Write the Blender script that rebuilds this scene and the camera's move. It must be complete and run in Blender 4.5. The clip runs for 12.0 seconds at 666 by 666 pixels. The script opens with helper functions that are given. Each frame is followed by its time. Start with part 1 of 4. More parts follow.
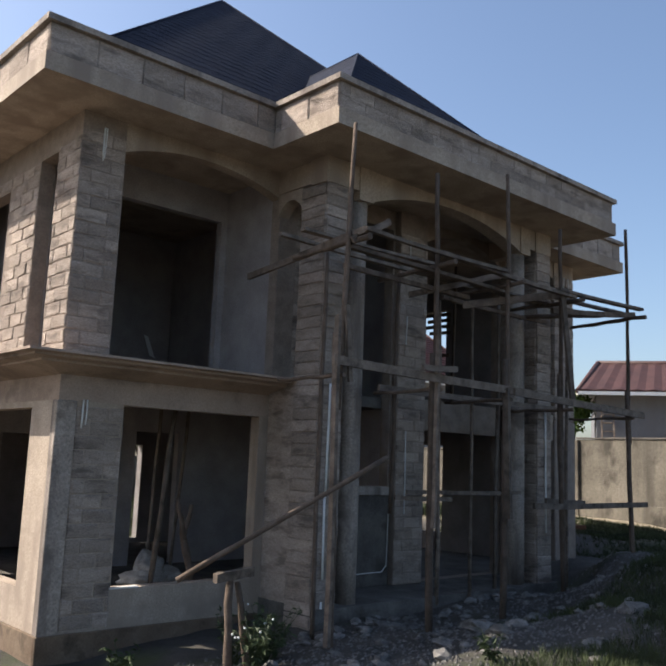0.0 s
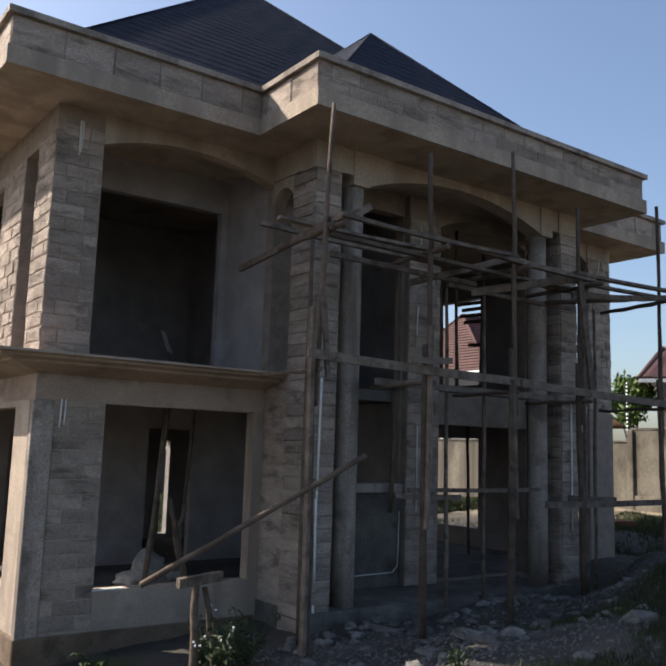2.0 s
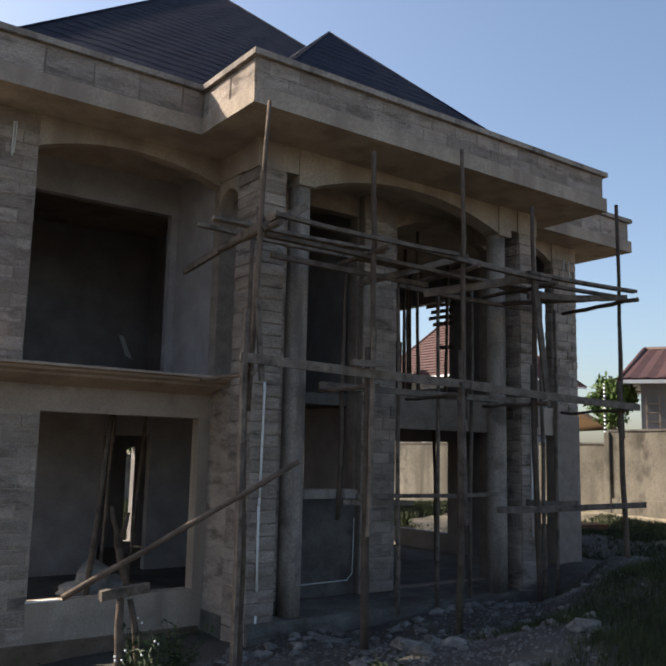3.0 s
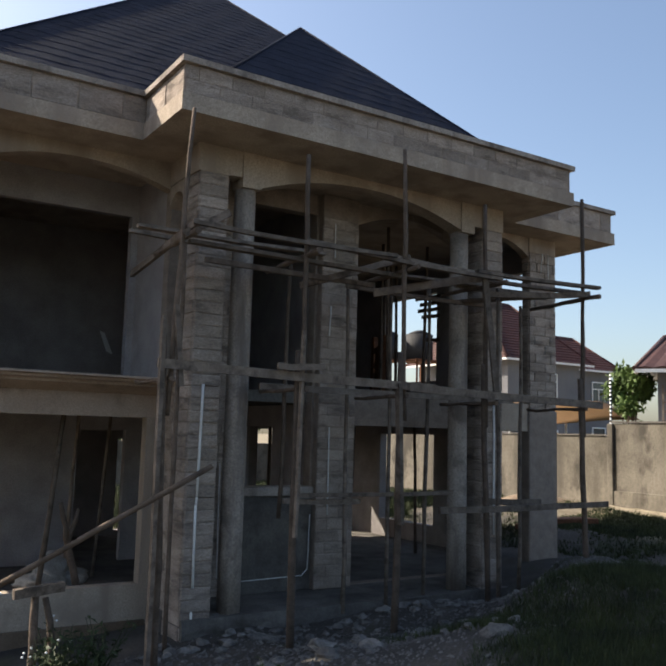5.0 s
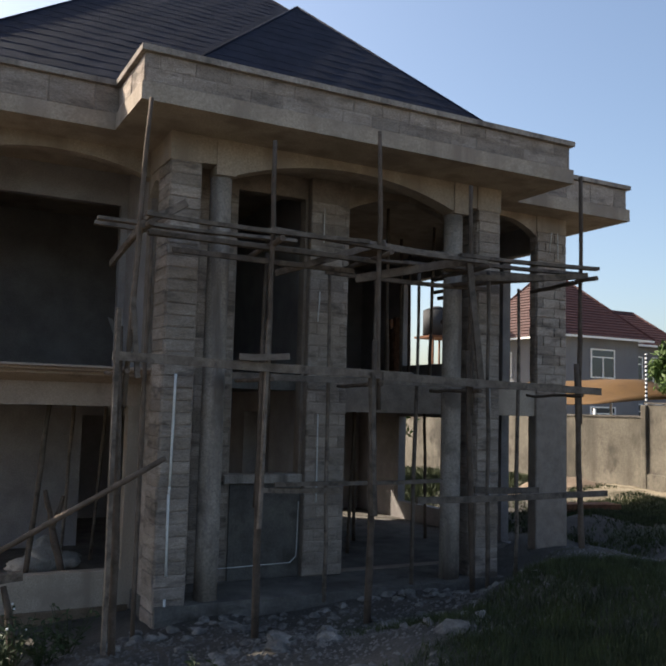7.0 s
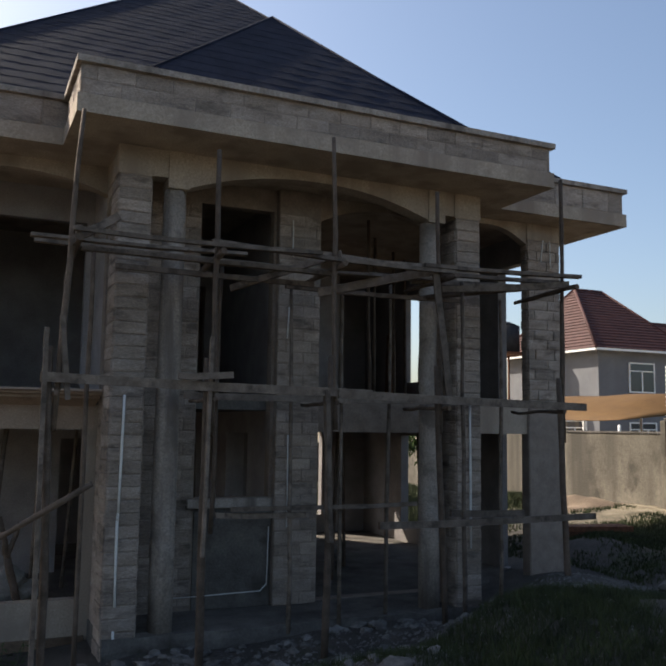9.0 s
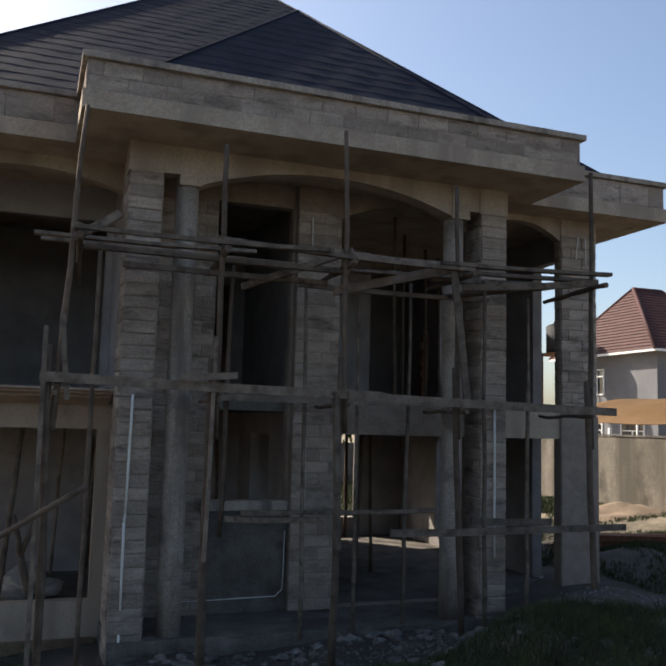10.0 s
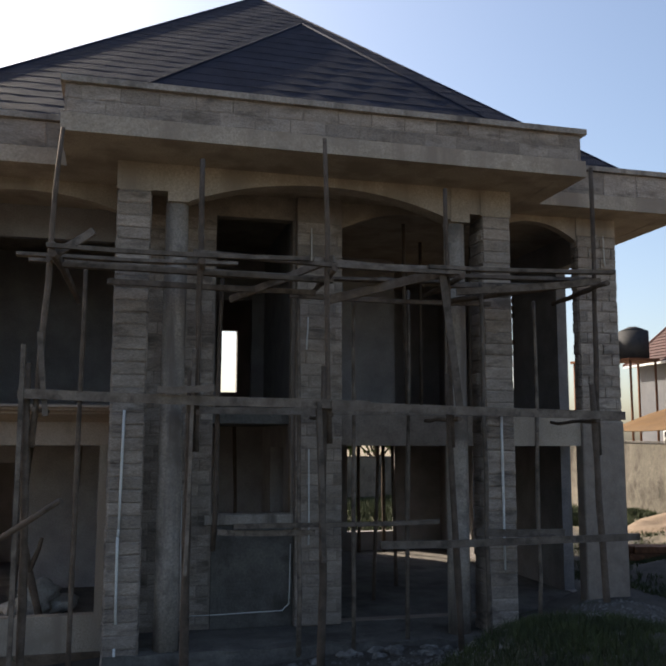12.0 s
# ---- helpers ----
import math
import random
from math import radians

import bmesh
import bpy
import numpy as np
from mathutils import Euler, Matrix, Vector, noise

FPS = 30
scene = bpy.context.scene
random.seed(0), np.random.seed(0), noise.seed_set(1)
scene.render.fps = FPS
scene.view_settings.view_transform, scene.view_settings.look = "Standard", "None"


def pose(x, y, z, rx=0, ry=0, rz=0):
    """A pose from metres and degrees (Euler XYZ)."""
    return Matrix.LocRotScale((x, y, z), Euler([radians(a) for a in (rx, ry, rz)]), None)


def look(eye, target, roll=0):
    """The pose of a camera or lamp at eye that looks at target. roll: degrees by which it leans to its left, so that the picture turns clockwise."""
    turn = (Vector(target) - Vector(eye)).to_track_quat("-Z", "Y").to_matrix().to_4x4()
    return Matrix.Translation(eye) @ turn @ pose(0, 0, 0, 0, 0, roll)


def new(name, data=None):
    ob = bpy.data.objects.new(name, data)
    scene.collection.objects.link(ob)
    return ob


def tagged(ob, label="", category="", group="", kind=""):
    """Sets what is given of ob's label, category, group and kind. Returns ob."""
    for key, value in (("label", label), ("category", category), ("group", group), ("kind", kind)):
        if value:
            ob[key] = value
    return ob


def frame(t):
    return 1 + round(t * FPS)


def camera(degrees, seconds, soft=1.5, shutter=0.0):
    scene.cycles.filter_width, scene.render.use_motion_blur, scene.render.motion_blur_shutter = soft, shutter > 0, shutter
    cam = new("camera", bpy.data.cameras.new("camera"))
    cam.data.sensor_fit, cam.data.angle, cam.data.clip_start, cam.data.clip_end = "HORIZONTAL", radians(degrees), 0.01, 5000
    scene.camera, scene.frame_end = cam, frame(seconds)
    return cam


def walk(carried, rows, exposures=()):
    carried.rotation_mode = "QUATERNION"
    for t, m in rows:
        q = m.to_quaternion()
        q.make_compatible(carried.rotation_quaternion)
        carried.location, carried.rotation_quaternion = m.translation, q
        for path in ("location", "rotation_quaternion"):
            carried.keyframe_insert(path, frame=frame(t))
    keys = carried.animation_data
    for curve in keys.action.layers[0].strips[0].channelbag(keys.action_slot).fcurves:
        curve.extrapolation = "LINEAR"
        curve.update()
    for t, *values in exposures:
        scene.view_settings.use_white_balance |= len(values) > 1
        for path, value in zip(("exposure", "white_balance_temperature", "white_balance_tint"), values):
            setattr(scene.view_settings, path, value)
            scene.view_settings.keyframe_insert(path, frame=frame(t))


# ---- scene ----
cam = camera(44.1, 12.0, 2.3)
PATH = [
    (0, (-0.52, -0.377, 2.3), (0.798, 1.095, 2.613), 2.2),
    (0.5, (-0.229, -0.576, 2.291), (0.956, 1.005, 2.6), 1.8),
    (1, (0.096, -0.668, 2.369), (1.246, 0.942, 2.661), 2.1),
    (1.5, (0.433, -0.658, 2.412), (1.588, 0.949, 2.699), 1.9),
    (2, (0.754, -0.778, 2.443), (1.924, 0.818, 2.726), 1.8),
    (2.5, (1.152, -0.869, 2.503), (2.326, 0.727, 2.779), 1.5),
    (3, (1.498, -1.01, 2.488), (2.671, 0.583, 2.78), 1.3),
    (5, (2.712, -2.018, 2.791), (3.782, -0.346, 3.035), 1.6),
    (5.5, (2.944, -2.246, 2.816), (4.033, -0.585, 3.055), 1.2),
    (6, (3.266, -2.374, 2.9), (4.346, -0.707, 3.137), 1.2),
    (6.5, (3.599, -2.48, 2.974), (4.605, -0.763, 3.171), 1.5),
    (8.5, (4.948, -2.647, 3.073), (5.771, -0.834, 3.257), 1.0),
    (9, (5.297, -2.613, 3.059), (6.116, -0.802, 3.282), 0.8),
    (9.5, (5.674, -2.631, 3.085), (6.423, -0.79, 3.308), 1.1),
    (10, (6.006, -2.541, 3.12), (6.691, -0.674, 3.338), 1.5),
    (10.5, (6.365, -2.506, 3.128), (7.013, -0.626, 3.339), 1.2),
    (11, (6.679, -2.578, 3.121), (7.289, -0.686, 3.341), 1.3),
    (11.5, (6.923, -2.604, 3.136), (7.453, -0.688, 3.356), 1.2),
    (12, (7.232, -2.786, 3.069), (7.724, -0.864, 3.322), 0.2),
]
walk(cam, [(t, look(eye, target, roll)) for t, eye, target, roll in PATH],
     [(0, 0.90, 6550, 11.3), (1.0, 0.72, 6500, 11.5), (1.5, 0.7, 6450, 11.5), (2.0, 0.84, 6650, 11.2), (2.5, 0.90, 6800, 11), (5.0, 1.0, 6950, 10.5), (6.5, 1.0, 6950, 10.5), (8.5, 0.72, 6900, 10.8),
      (9.5, 0.82, 6900, 11), (10.5, 0.92, 7050, 11.3), (11.0, 1.08, 7150, 11.3), (11.5, 1.3, 7150, 11.3), (12, 0.95, 7050, 11.5)])


# ---- world, sun ----
SUN_AZ, SUN_EL = 36.0, 39.0          # degrees west of +y, and above the horizon
SUN = Vector((-math.sin(radians(SUN_AZ)) * math.cos(radians(SUN_EL)), math.cos(radians(SUN_AZ)) * math.cos(radians(SUN_EL)), math.sin(radians(SUN_EL))))
world = bpy.data.worlds.new("sky")
scene.world = world
world.use_nodes = True
wn = world.node_tree
sky = wn.nodes.new("ShaderNodeTexSky")
sky.sky_type, sky.sun_disc = "NISHITA", False
sky.sun_elevation, sky.sun_rotation = radians(SUN_EL), radians(-SUN_AZ)
sky.air_density, sky.dust_density, sky.ozone_density = 1.0, 2.2, 2.5
wn.nodes["Background"].inputs[1].default_value = 0.11
wn.links.new(sky.outputs[0], wn.nodes["Background"].inputs[0])
lamp = bpy.data.lights.new("sun", "SUN")
lamp.energy, lamp.angle, lamp.color = 5.0, radians(0.6), (1.0, 0.93, 0.82)
sun = new("sun", lamp)
sun.matrix_world = look(SUN * 60, (0, 0, 0))


# ---- materials ----
def material(name, low, high, scale=4.0, rough=0.9, bump=0.3, fine=60.0, stain=None, vary=0.0, stretch=(1, 1, 1), metal=0.0, grain=0.5, streak=None):
    """A two-scale procedural surface: broad patches between two colours, fine grain in tone and relief, optional stains, and a tone of its own per piece."""
    m = bpy.data.materials.new(name)
    m.use_nodes = True
    t, n = m.node_tree, m.node_tree.nodes
    b = n["Principled BSDF"]
    geo = n.new("ShaderNodeNewGeometry")
    mp = n.new("ShaderNodeMapping")
    mp.inputs["Scale"].default_value = stretch
    t.links.new(geo.outputs["Position"], mp.inputs["Vector"])

    def noise_tex(sc, detail, r=0.6):
        x = n.new("ShaderNodeTexNoise")
        x.inputs["Scale"].default_value, x.inputs["Detail"].default_value, x.inputs["Roughness"].default_value = sc, detail, r
        t.links.new(mp.outputs[0], x.inputs["Vector"])
        return x

    def ramp(src, a, c):
        r = n.new("ShaderNodeMapRange")
        r.inputs["From Min"].default_value, r.inputs["From Max"].default_value = a, c
        t.links.new(src, r.inputs["Value"])
        return r.outputs[0]

    def mix(fac, a, c, mode="MIX"):
        x = n.new("ShaderNodeMix")
        x.data_type, x.blend_type = "RGBA", mode
        for sock, v in ((x.inputs[0], fac), (x.inputs[6], a), (x.inputs[7], c)):
            if isinstance(v, (int, float)):
                sock.default_value = v
            elif isinstance(v, tuple):
                sock.default_value = (*v, 1)
            else:
                t.links.new(v, sock)
        return x.outputs[2]
    broad, small = noise_tex(scale, 6), noise_tex(fine, 4, 0.7)
    col = mix(ramp(broad.outputs[0], 0.32, 0.68), low, high)
    col = mix(grain, col, small.outputs[0], "OVERLAY")
    if stain:
        blot = noise_tex(stain[1], 5, 0.65)
        col = mix(ramp(blot.outputs[0], 0.52, 0.66), col, stain[0])
    if streak:
        run = n.new("ShaderNodeTexNoise")
        run.inputs["Scale"].default_value, run.inputs["Detail"].default_value = streak[1], 5
        mp2 = n.new("ShaderNodeMapping")
        mp2.inputs["Scale"].default_value = (1, 1, 0.09)
        t.links.new(geo.outputs["Position"], mp2.inputs["Vector"])
        t.links.new(mp2.outputs[0], run.inputs["Vector"])
        col = mix(ramp(run.outputs[0], 0.50, 0.66), col, streak[0])
    if vary:
        info = n.new("ShaderNodeObjectInfo")
        hsv = n.new("ShaderNodeHueSaturation")
        t.links.new(col, hsv.inputs["Color"])
        r = n.new("ShaderNodeMapRange")
        r.inputs["To Min"].default_value, r.inputs["To Max"].default_value = 1 - vary, 1 + vary
        t.links.new(info.outputs["Random"], r.inputs["Value"])
        t.links.new(r.outputs[0], hsv.inputs["Value"])
        col = hsv.outputs[0]
    t.links.new(col, b.inputs["Base Color"])
    b.inputs["Roughness"].default_value, b.inputs["Metallic"].default_value = rough, metal
    b.inputs["Specular IOR Level"].default_value = 0.3
    if bump:
        bp = n.new("ShaderNodeBump")
        bp.inputs["Strength"].default_value, bp.inputs["Distance"].default_value = bump, 0.02
        t.links.new(small.outputs[0], bp.inputs["Height"])
        t.links.new(bp.outputs[0], b.inputs["Normal"])
    return m


BLOCK = material("sandcrete_block", (0.293, 0.236, 0.195), (0.431, 0.352, 0.296), 2.2, 0.95, 1.0, 30, ((0.174, 0.14, 0.118), 1.7), 0.22, (1, 1, 3.2), grain=0.9)
MORTAR = material("mortar", (0.226, 0.18, 0.149), (0.329, 0.265, 0.22), 5, 0.95, 0.8, 50)
CONCRETE = material("concrete", (0.338, 0.272, 0.213), (0.441, 0.357, 0.283), 1.6, 0.9, 0.45, 40, ((0.298, 0.238, 0.19), 1.3), grain=0.75, streak=((0.277, 0.218, 0.175), 2.2))
GREYCONC = material("grey_concrete", (0.277, 0.232, 0.197), (0.379, 0.32, 0.273), 2.5, 0.9, 0.6, 34, ((0.174, 0.145, 0.124), 2.0), grain=0.85, streak=((0.153, 0.125, 0.108), 3.5))
RENDER = material("cement_render", (0.288, 0.215, 0.172), (0.412, 0.315, 0.25), 1.0, 0.9, 0.35, 40, ((0.206, 0.155, 0.125), 1.1))
# one blockwork in two tones: partitions lightened, back and right walls darkened as shade
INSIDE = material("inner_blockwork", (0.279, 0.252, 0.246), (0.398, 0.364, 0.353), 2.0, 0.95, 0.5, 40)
BACKBLOCK = material("shaded_blockwork", (0.199, 0.18, 0.176), (0.284, 0.26, 0.252), 2.0, 0.95, 0.5, 40)
REDMUD = material("clay_stained_plinth", (0.12, 0.082, 0.055), (0.205, 0.15, 0.105), 2.0, 0.95, 0.7, 40, ((0.08, 0.06, 0.042), 2.2))
WOOD = material("weathered_timber", (0.105, 0.08, 0.062), (0.22, 0.172, 0.138), 6, 0.85, 0.5, 60, ((0.07, 0.054, 0.043), 5), 0.25, (1, 1, 1))
DARKWOOD = material("bark_pole", (0.07, 0.05, 0.037), (0.155, 0.112, 0.085), 6, 0.9, 0.7, 50, None, 0.25)
TILE = material("dark_roof_tile", (0.012, 0.0145, 0.026), (0.023, 0.027, 0.044), 3, 0.75, 0.5, 120, None, 0.12)
TILE.node_tree.nodes["Principled BSDF"].inputs["Specular IOR Level"].default_value = 0.08
REDTILE = material("red_roof_tile", (0.052, 0.019, 0.017), (0.084, 0.031, 0.027), 2, 0.7, 0.4, 30, None, 0.1)
MAROON = material("maroon_roof_sheet", (0.048, 0.024, 0.022), (0.08, 0.038, 0.034), 2, 0.6, 0.2, 20)
PIPE = material("white_plastic", (0.62, 0.60, 0.57), (0.76, 0.745, 0.715), 6, 0.5, 0.0)
WALLPAINT = material("grey_white_paint", (0.128, 0.130, 0.142), (0.168, 0.170, 0.182), 0.6, 0.8, 0.1, 30, streak=((0.145, 0.143, 0.152), 1.2))
WHITE = material("white_trim", (0.72, 0.72, 0.72), (0.80, 0.80, 0.79), 2, 0.5, 0.0)
FENCE = material("stained_render", (0.095, 0.084, 0.066), (0.21, 0.185, 0.15), 0.7, 0.9, 0.7, 16, ((0.062, 0.054, 0.044), 1.1), 0.0, (1, 1, 0.7), streak=((0.075, 0.066, 0.054), 1.1), grain=0.45)
STONE = material("rubble_stone", (0.075, 0.071, 0.066), (0.23, 0.214, 0.196), 6, 0.9, 0.8, 40, None, 0.25)
SAND = material("sand_heap", (0.17, 0.125, 0.09), (0.26, 0.195, 0.14), 2, 0.95, 0.6, 60)
LEAF = material("leaves", (0.038, 0.07, 0.013), (0.088, 0.14, 0.03), 5, 0.6, 0.0, 30, None, 0.2)
WEED = material("weed_leaves", (0.018, 0.032, 0.011), (0.045, 0.066, 0.02), 5, 0.6, 0.0, 30, None, 0.2)
GRASS = material("grass_blades", (0.018, 0.026, 0.011), (0.054, 0.068, 0.022), 2.5, 0.7, 0.0, 20)
AWNING = material("orange_fabric", (0.095, 0.047, 0.012), (0.125, 0.065, 0.018), 1.5, 0.8, 0.1, 20)
BLACK = material("black_plastic", (0.018, 0.018, 0.02), (0.03, 0.03, 0.033), 3, 0.75, 0.1, 30)
SACK = material("cement_sack", (0.30, 0.28, 0.25), (0.42, 0.39, 0.35), 5, 0.9, 0.3, 40)
RUST = material("rusty_steel", (0.10, 0.045, 0.025), (0.20, 0.09, 0.05), 12, 0.8, 0.3, 60, None, 0, (1, 1, 1), 0.4)
DARKCEM = material("dark_cement", (0.085, 0.077, 0.07), (0.165, 0.149, 0.131), 2.0, 0.95, 0.9, 25, ((0.07, 0.062, 0.054), 1.4))
FLOWER = material("white_petals", (0.7, 0.7, 0.68), (0.8, 0.8, 0.78), 5, 0.7, 0.0)

GLASS = bpy.data.materials.new("window_glass")
GLASS.use_nodes = True
_g = GLASS.node_tree.nodes["Principled BSDF"]
_g.inputs["Base Color"].default_value = (0.03, 0.035, 0.045, 1)
_g.inputs["Roughness"].default_value = 0.05

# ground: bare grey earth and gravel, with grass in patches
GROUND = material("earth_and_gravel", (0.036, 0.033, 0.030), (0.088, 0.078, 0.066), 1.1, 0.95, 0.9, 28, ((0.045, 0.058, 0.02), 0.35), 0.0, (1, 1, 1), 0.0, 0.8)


# paler sandy earth towards the boundary and behind the house, toned as if sunlit
_t, _n = GROUND.node_tree, GROUND.node_tree.nodes
_b = _n["Principled BSDF"]
_src = _b.inputs["Base Color"].links[0].from_socket
_geo, _sep, _nz = _n.new("ShaderNodeNewGeometry"), _n.new("ShaderNodeSeparateXYZ"), _n.new("ShaderNodeTexNoise")
_nz.inputs["Scale"].default_value, _nz.inputs["Detail"].default_value = 0.45, 6
_t.links.new(_geo.outputs["Position"], _sep.inputs[0])
_t.links.new(_geo.outputs["Position"], _nz.inputs["Vector"])
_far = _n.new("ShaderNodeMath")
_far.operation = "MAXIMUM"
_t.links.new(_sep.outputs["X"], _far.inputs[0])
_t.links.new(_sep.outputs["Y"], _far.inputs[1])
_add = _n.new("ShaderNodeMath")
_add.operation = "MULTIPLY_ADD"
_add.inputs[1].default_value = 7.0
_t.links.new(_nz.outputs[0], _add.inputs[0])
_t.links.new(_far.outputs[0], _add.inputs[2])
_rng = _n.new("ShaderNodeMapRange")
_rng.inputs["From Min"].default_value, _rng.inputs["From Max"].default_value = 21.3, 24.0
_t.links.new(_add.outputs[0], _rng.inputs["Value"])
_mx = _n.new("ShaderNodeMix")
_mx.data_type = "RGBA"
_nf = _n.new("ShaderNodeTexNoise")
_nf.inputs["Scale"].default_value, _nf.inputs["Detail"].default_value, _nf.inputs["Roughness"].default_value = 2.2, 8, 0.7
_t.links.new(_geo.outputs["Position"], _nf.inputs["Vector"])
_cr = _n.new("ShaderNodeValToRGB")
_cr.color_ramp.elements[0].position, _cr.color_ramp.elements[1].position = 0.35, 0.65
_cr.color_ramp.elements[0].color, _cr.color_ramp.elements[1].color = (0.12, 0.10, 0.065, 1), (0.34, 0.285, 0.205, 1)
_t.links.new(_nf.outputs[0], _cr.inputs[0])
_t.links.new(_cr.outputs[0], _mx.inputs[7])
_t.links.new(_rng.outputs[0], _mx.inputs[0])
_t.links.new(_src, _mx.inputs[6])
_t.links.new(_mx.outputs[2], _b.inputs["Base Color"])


# ---- mesh helpers ----
def part(name, bm, mat, parent=None, label=""):
    me = bpy.data.meshes.new(name)
    bmesh.ops.recalc_face_normals(bm, faces=bm.faces)
    bm.to_mesh(me)
    bm.free()
    me.materials.append(mat)
    ob = new(name, me)
    if parent:
        ob.parent = parent
    if label:
        tagged(ob, label)
    return ob


def thing(name, label, category, group="", kind=""):
    return tagged(new(name), label, category, group, kind)


def box(bm, x0, x1, y0, y1, z0, z1, bevel=0.0, m=None):
    vs = [bm.verts.new((x, y, z)) for x in (x0, x1) for y in (y0, y1) for z in (z0, z1)]
    fs = [bm.faces.new([vs[i] for i in q]) for q in ((0, 1, 3, 2), (4, 6, 7, 5), (0, 4, 5, 1), (2, 3, 7, 6), (0, 2, 6, 4), (1, 5, 7, 3))]
    if bevel:
        es = {e for f in fs for e in f.edges}
        r = bmesh.ops.bevel(bm, geom=list(es), offset=bevel, segments=1, affect="EDGES")
        vs = list({v for f in r["faces"] for v in f.verts} | {v for v in vs if v.is_valid})
    if m is not None:
        bmesh.ops.transform(bm, matrix=m, verts=[v for v in vs if v.is_valid])
    return bm


def grid_wall(along, u0, u1, v0, v1, z0, z1, holes):
    """A wall along "x" or "y" from u0 to u1, thick from v0 to v1, with holes (u0, u1, z0, z1) cut through; closed on all sides."""
    us = sorted({u0, u1, *[h[0] for h in holes], *[h[1] for h in holes]})
    zs = sorted({z0, z1, *[h[2] for h in holes], *[h[3] for h in holes]})
    us, zs = [u for u in us if u0 <= u <= u1], [z for z in zs if z0 <= z <= z1]

    def solid(i, j):
        if not (0 <= i < len(us) - 1 and 0 <= j < len(zs) - 1):
            return False
        a, c = (us[i] + us[i + 1]) / 2, (zs[j] + zs[j + 1]) / 2
        return not any(h[0] < a < h[1] and h[2] < c < h[3] for h in holes)
    bm = bmesh.new()
    seen = {}

    def vert(u, v, z):
        k = (round(u, 4), round(v, 4), round(z, 4))
        if k not in seen:
            seen[k] = bm.verts.new((u, v, z) if along == "x" else (v, u, z))
        return seen[k]

    def quad(*ps):
        bm.faces.new([vert(*p) for p in ps])
    for i in range(len(us) - 1):
        for j in range(len(zs) - 1):
            if not solid(i, j):
                continue
            a, c, lo, hi = us[i], us[i + 1], zs[j], zs[j + 1]
            for v in (v0, v1):
                quad((a, v, lo), (c, v, lo), (c, v, hi), (a, v, hi))
            if not solid(i - 1, j):
                quad((a, v0, lo), (a, v1, lo), (a, v1, hi), (a, v0, hi))
            if not solid(i + 1, j):
                quad((c, v0, lo), (c, v1, lo), (c, v1, hi), (c, v0, hi))
            if not solid(i, j - 1):
                quad((a, v0, lo), (c, v0, lo), (c, v1, lo), (a, v1, lo))
            if not solid(i, j + 1):
                quad((a, v0, hi), (c, v0, hi), (c, v1, hi), (a, v1, hi))
    return bm


def extrude_poly(pts, axis, a, c):
    """A prism: the polygon pts (two coordinates) run along the axis from a to c."""
    put = {"x": lambda p, w: (w, p[0], p[1]), "y": lambda p, w: (p[0], w, p[1]), "z": lambda p, w: (p[0], p[1], w)}[axis]
    bm = bmesh.new()
    lo, hi = [bm.verts.new(put(p, a)) for p in pts], [bm.verts.new(put(p, c)) for p in pts]
    bm.faces.new(lo), bm.faces.new(hi[::-1])
    for i in range(len(pts)):
        j = (i + 1) % len(pts)
        bm.faces.new((lo[i], lo[j], hi[j], hi[i]))
    return bm


def arch_beam(along, u0, u1, v0, v1, spring, crown, top, n=20):
    """The wall over an opening, from the curved underside up to top."""
    pts = []
    for i in range(n + 1):
        f = 2 * i / n - 1
        pts.append((u0 + (u1 - u0) * i / n, spring + (crown - spring) * (1 - abs(f) ** 2.1)))
    bm = bmesh.new()
    put = (lambda u, v, z: (u, v, z)) if along == "x" else (lambda u, v, z: (v, u, z))
    rows = [[bm.verts.new(put(u, v, z)) for u, z in pts] for v in (v0, v1)]
    tops = [[bm.verts.new(put(u, v, top)) for u, z in pts] for v in (v0, v1)]
    for i in range(n):
        for k in (0, 1):
            bm.faces.new((rows[k][i], rows[k][i + 1], tops[k][i + 1], tops[k][i]))
        bm.faces.new((rows[0][i], rows[1][i], rows[1][i + 1], rows[0][i + 1]))
        bm.faces.new((tops[0][i], tops[1][i], tops[1][i + 1], tops[0][i + 1]))
    for i in (0, n):
        bm.faces.new((rows[0][i], rows[1][i], tops[1][i], tops[0][i]))
    return bm


def rod(bm, p0, p1, r0, r1=None, sides=8, wob=0.0, steps=1):
    """A round bar from p0 to p1, tapered, and bent by wob metres."""
    p0, p1 = Vector(p0), Vector(p1)
    r1 = r0 if r1 is None else r1
    d = (p1 - p0).normalized()
    a = d.orthogonal().normalized()
    c = d.cross(a)
    rings = []
    for k in range(steps + 1):
        f = k / steps
        p = p0.lerp(p1, f)
        if 0 < k < steps or wob:
            p = p + a * random.uniform(-wob, wob) + c * random.uniform(-wob, wob)
        r = (r0 + (r1 - r0) * f) * (1 + (random.uniform(-0.12, 0.12) if wob else 0))
        rings.append([bm.verts.new(p + (a * math.cos(q) + c * math.sin(q)) * r) for q in (2 * math.pi * i / sides for i in range(sides))])
    for lo, hi in zip(rings, rings[1:]):
        for i in range(sides):
            f = bm.faces.new((lo[i], lo[(i + 1) % sides], hi[(i + 1) % sides], hi[i]))
            f.smooth = True
    bm.faces.new(rings[0][::-1]), bm.faces.new(rings[-1])
    return bm


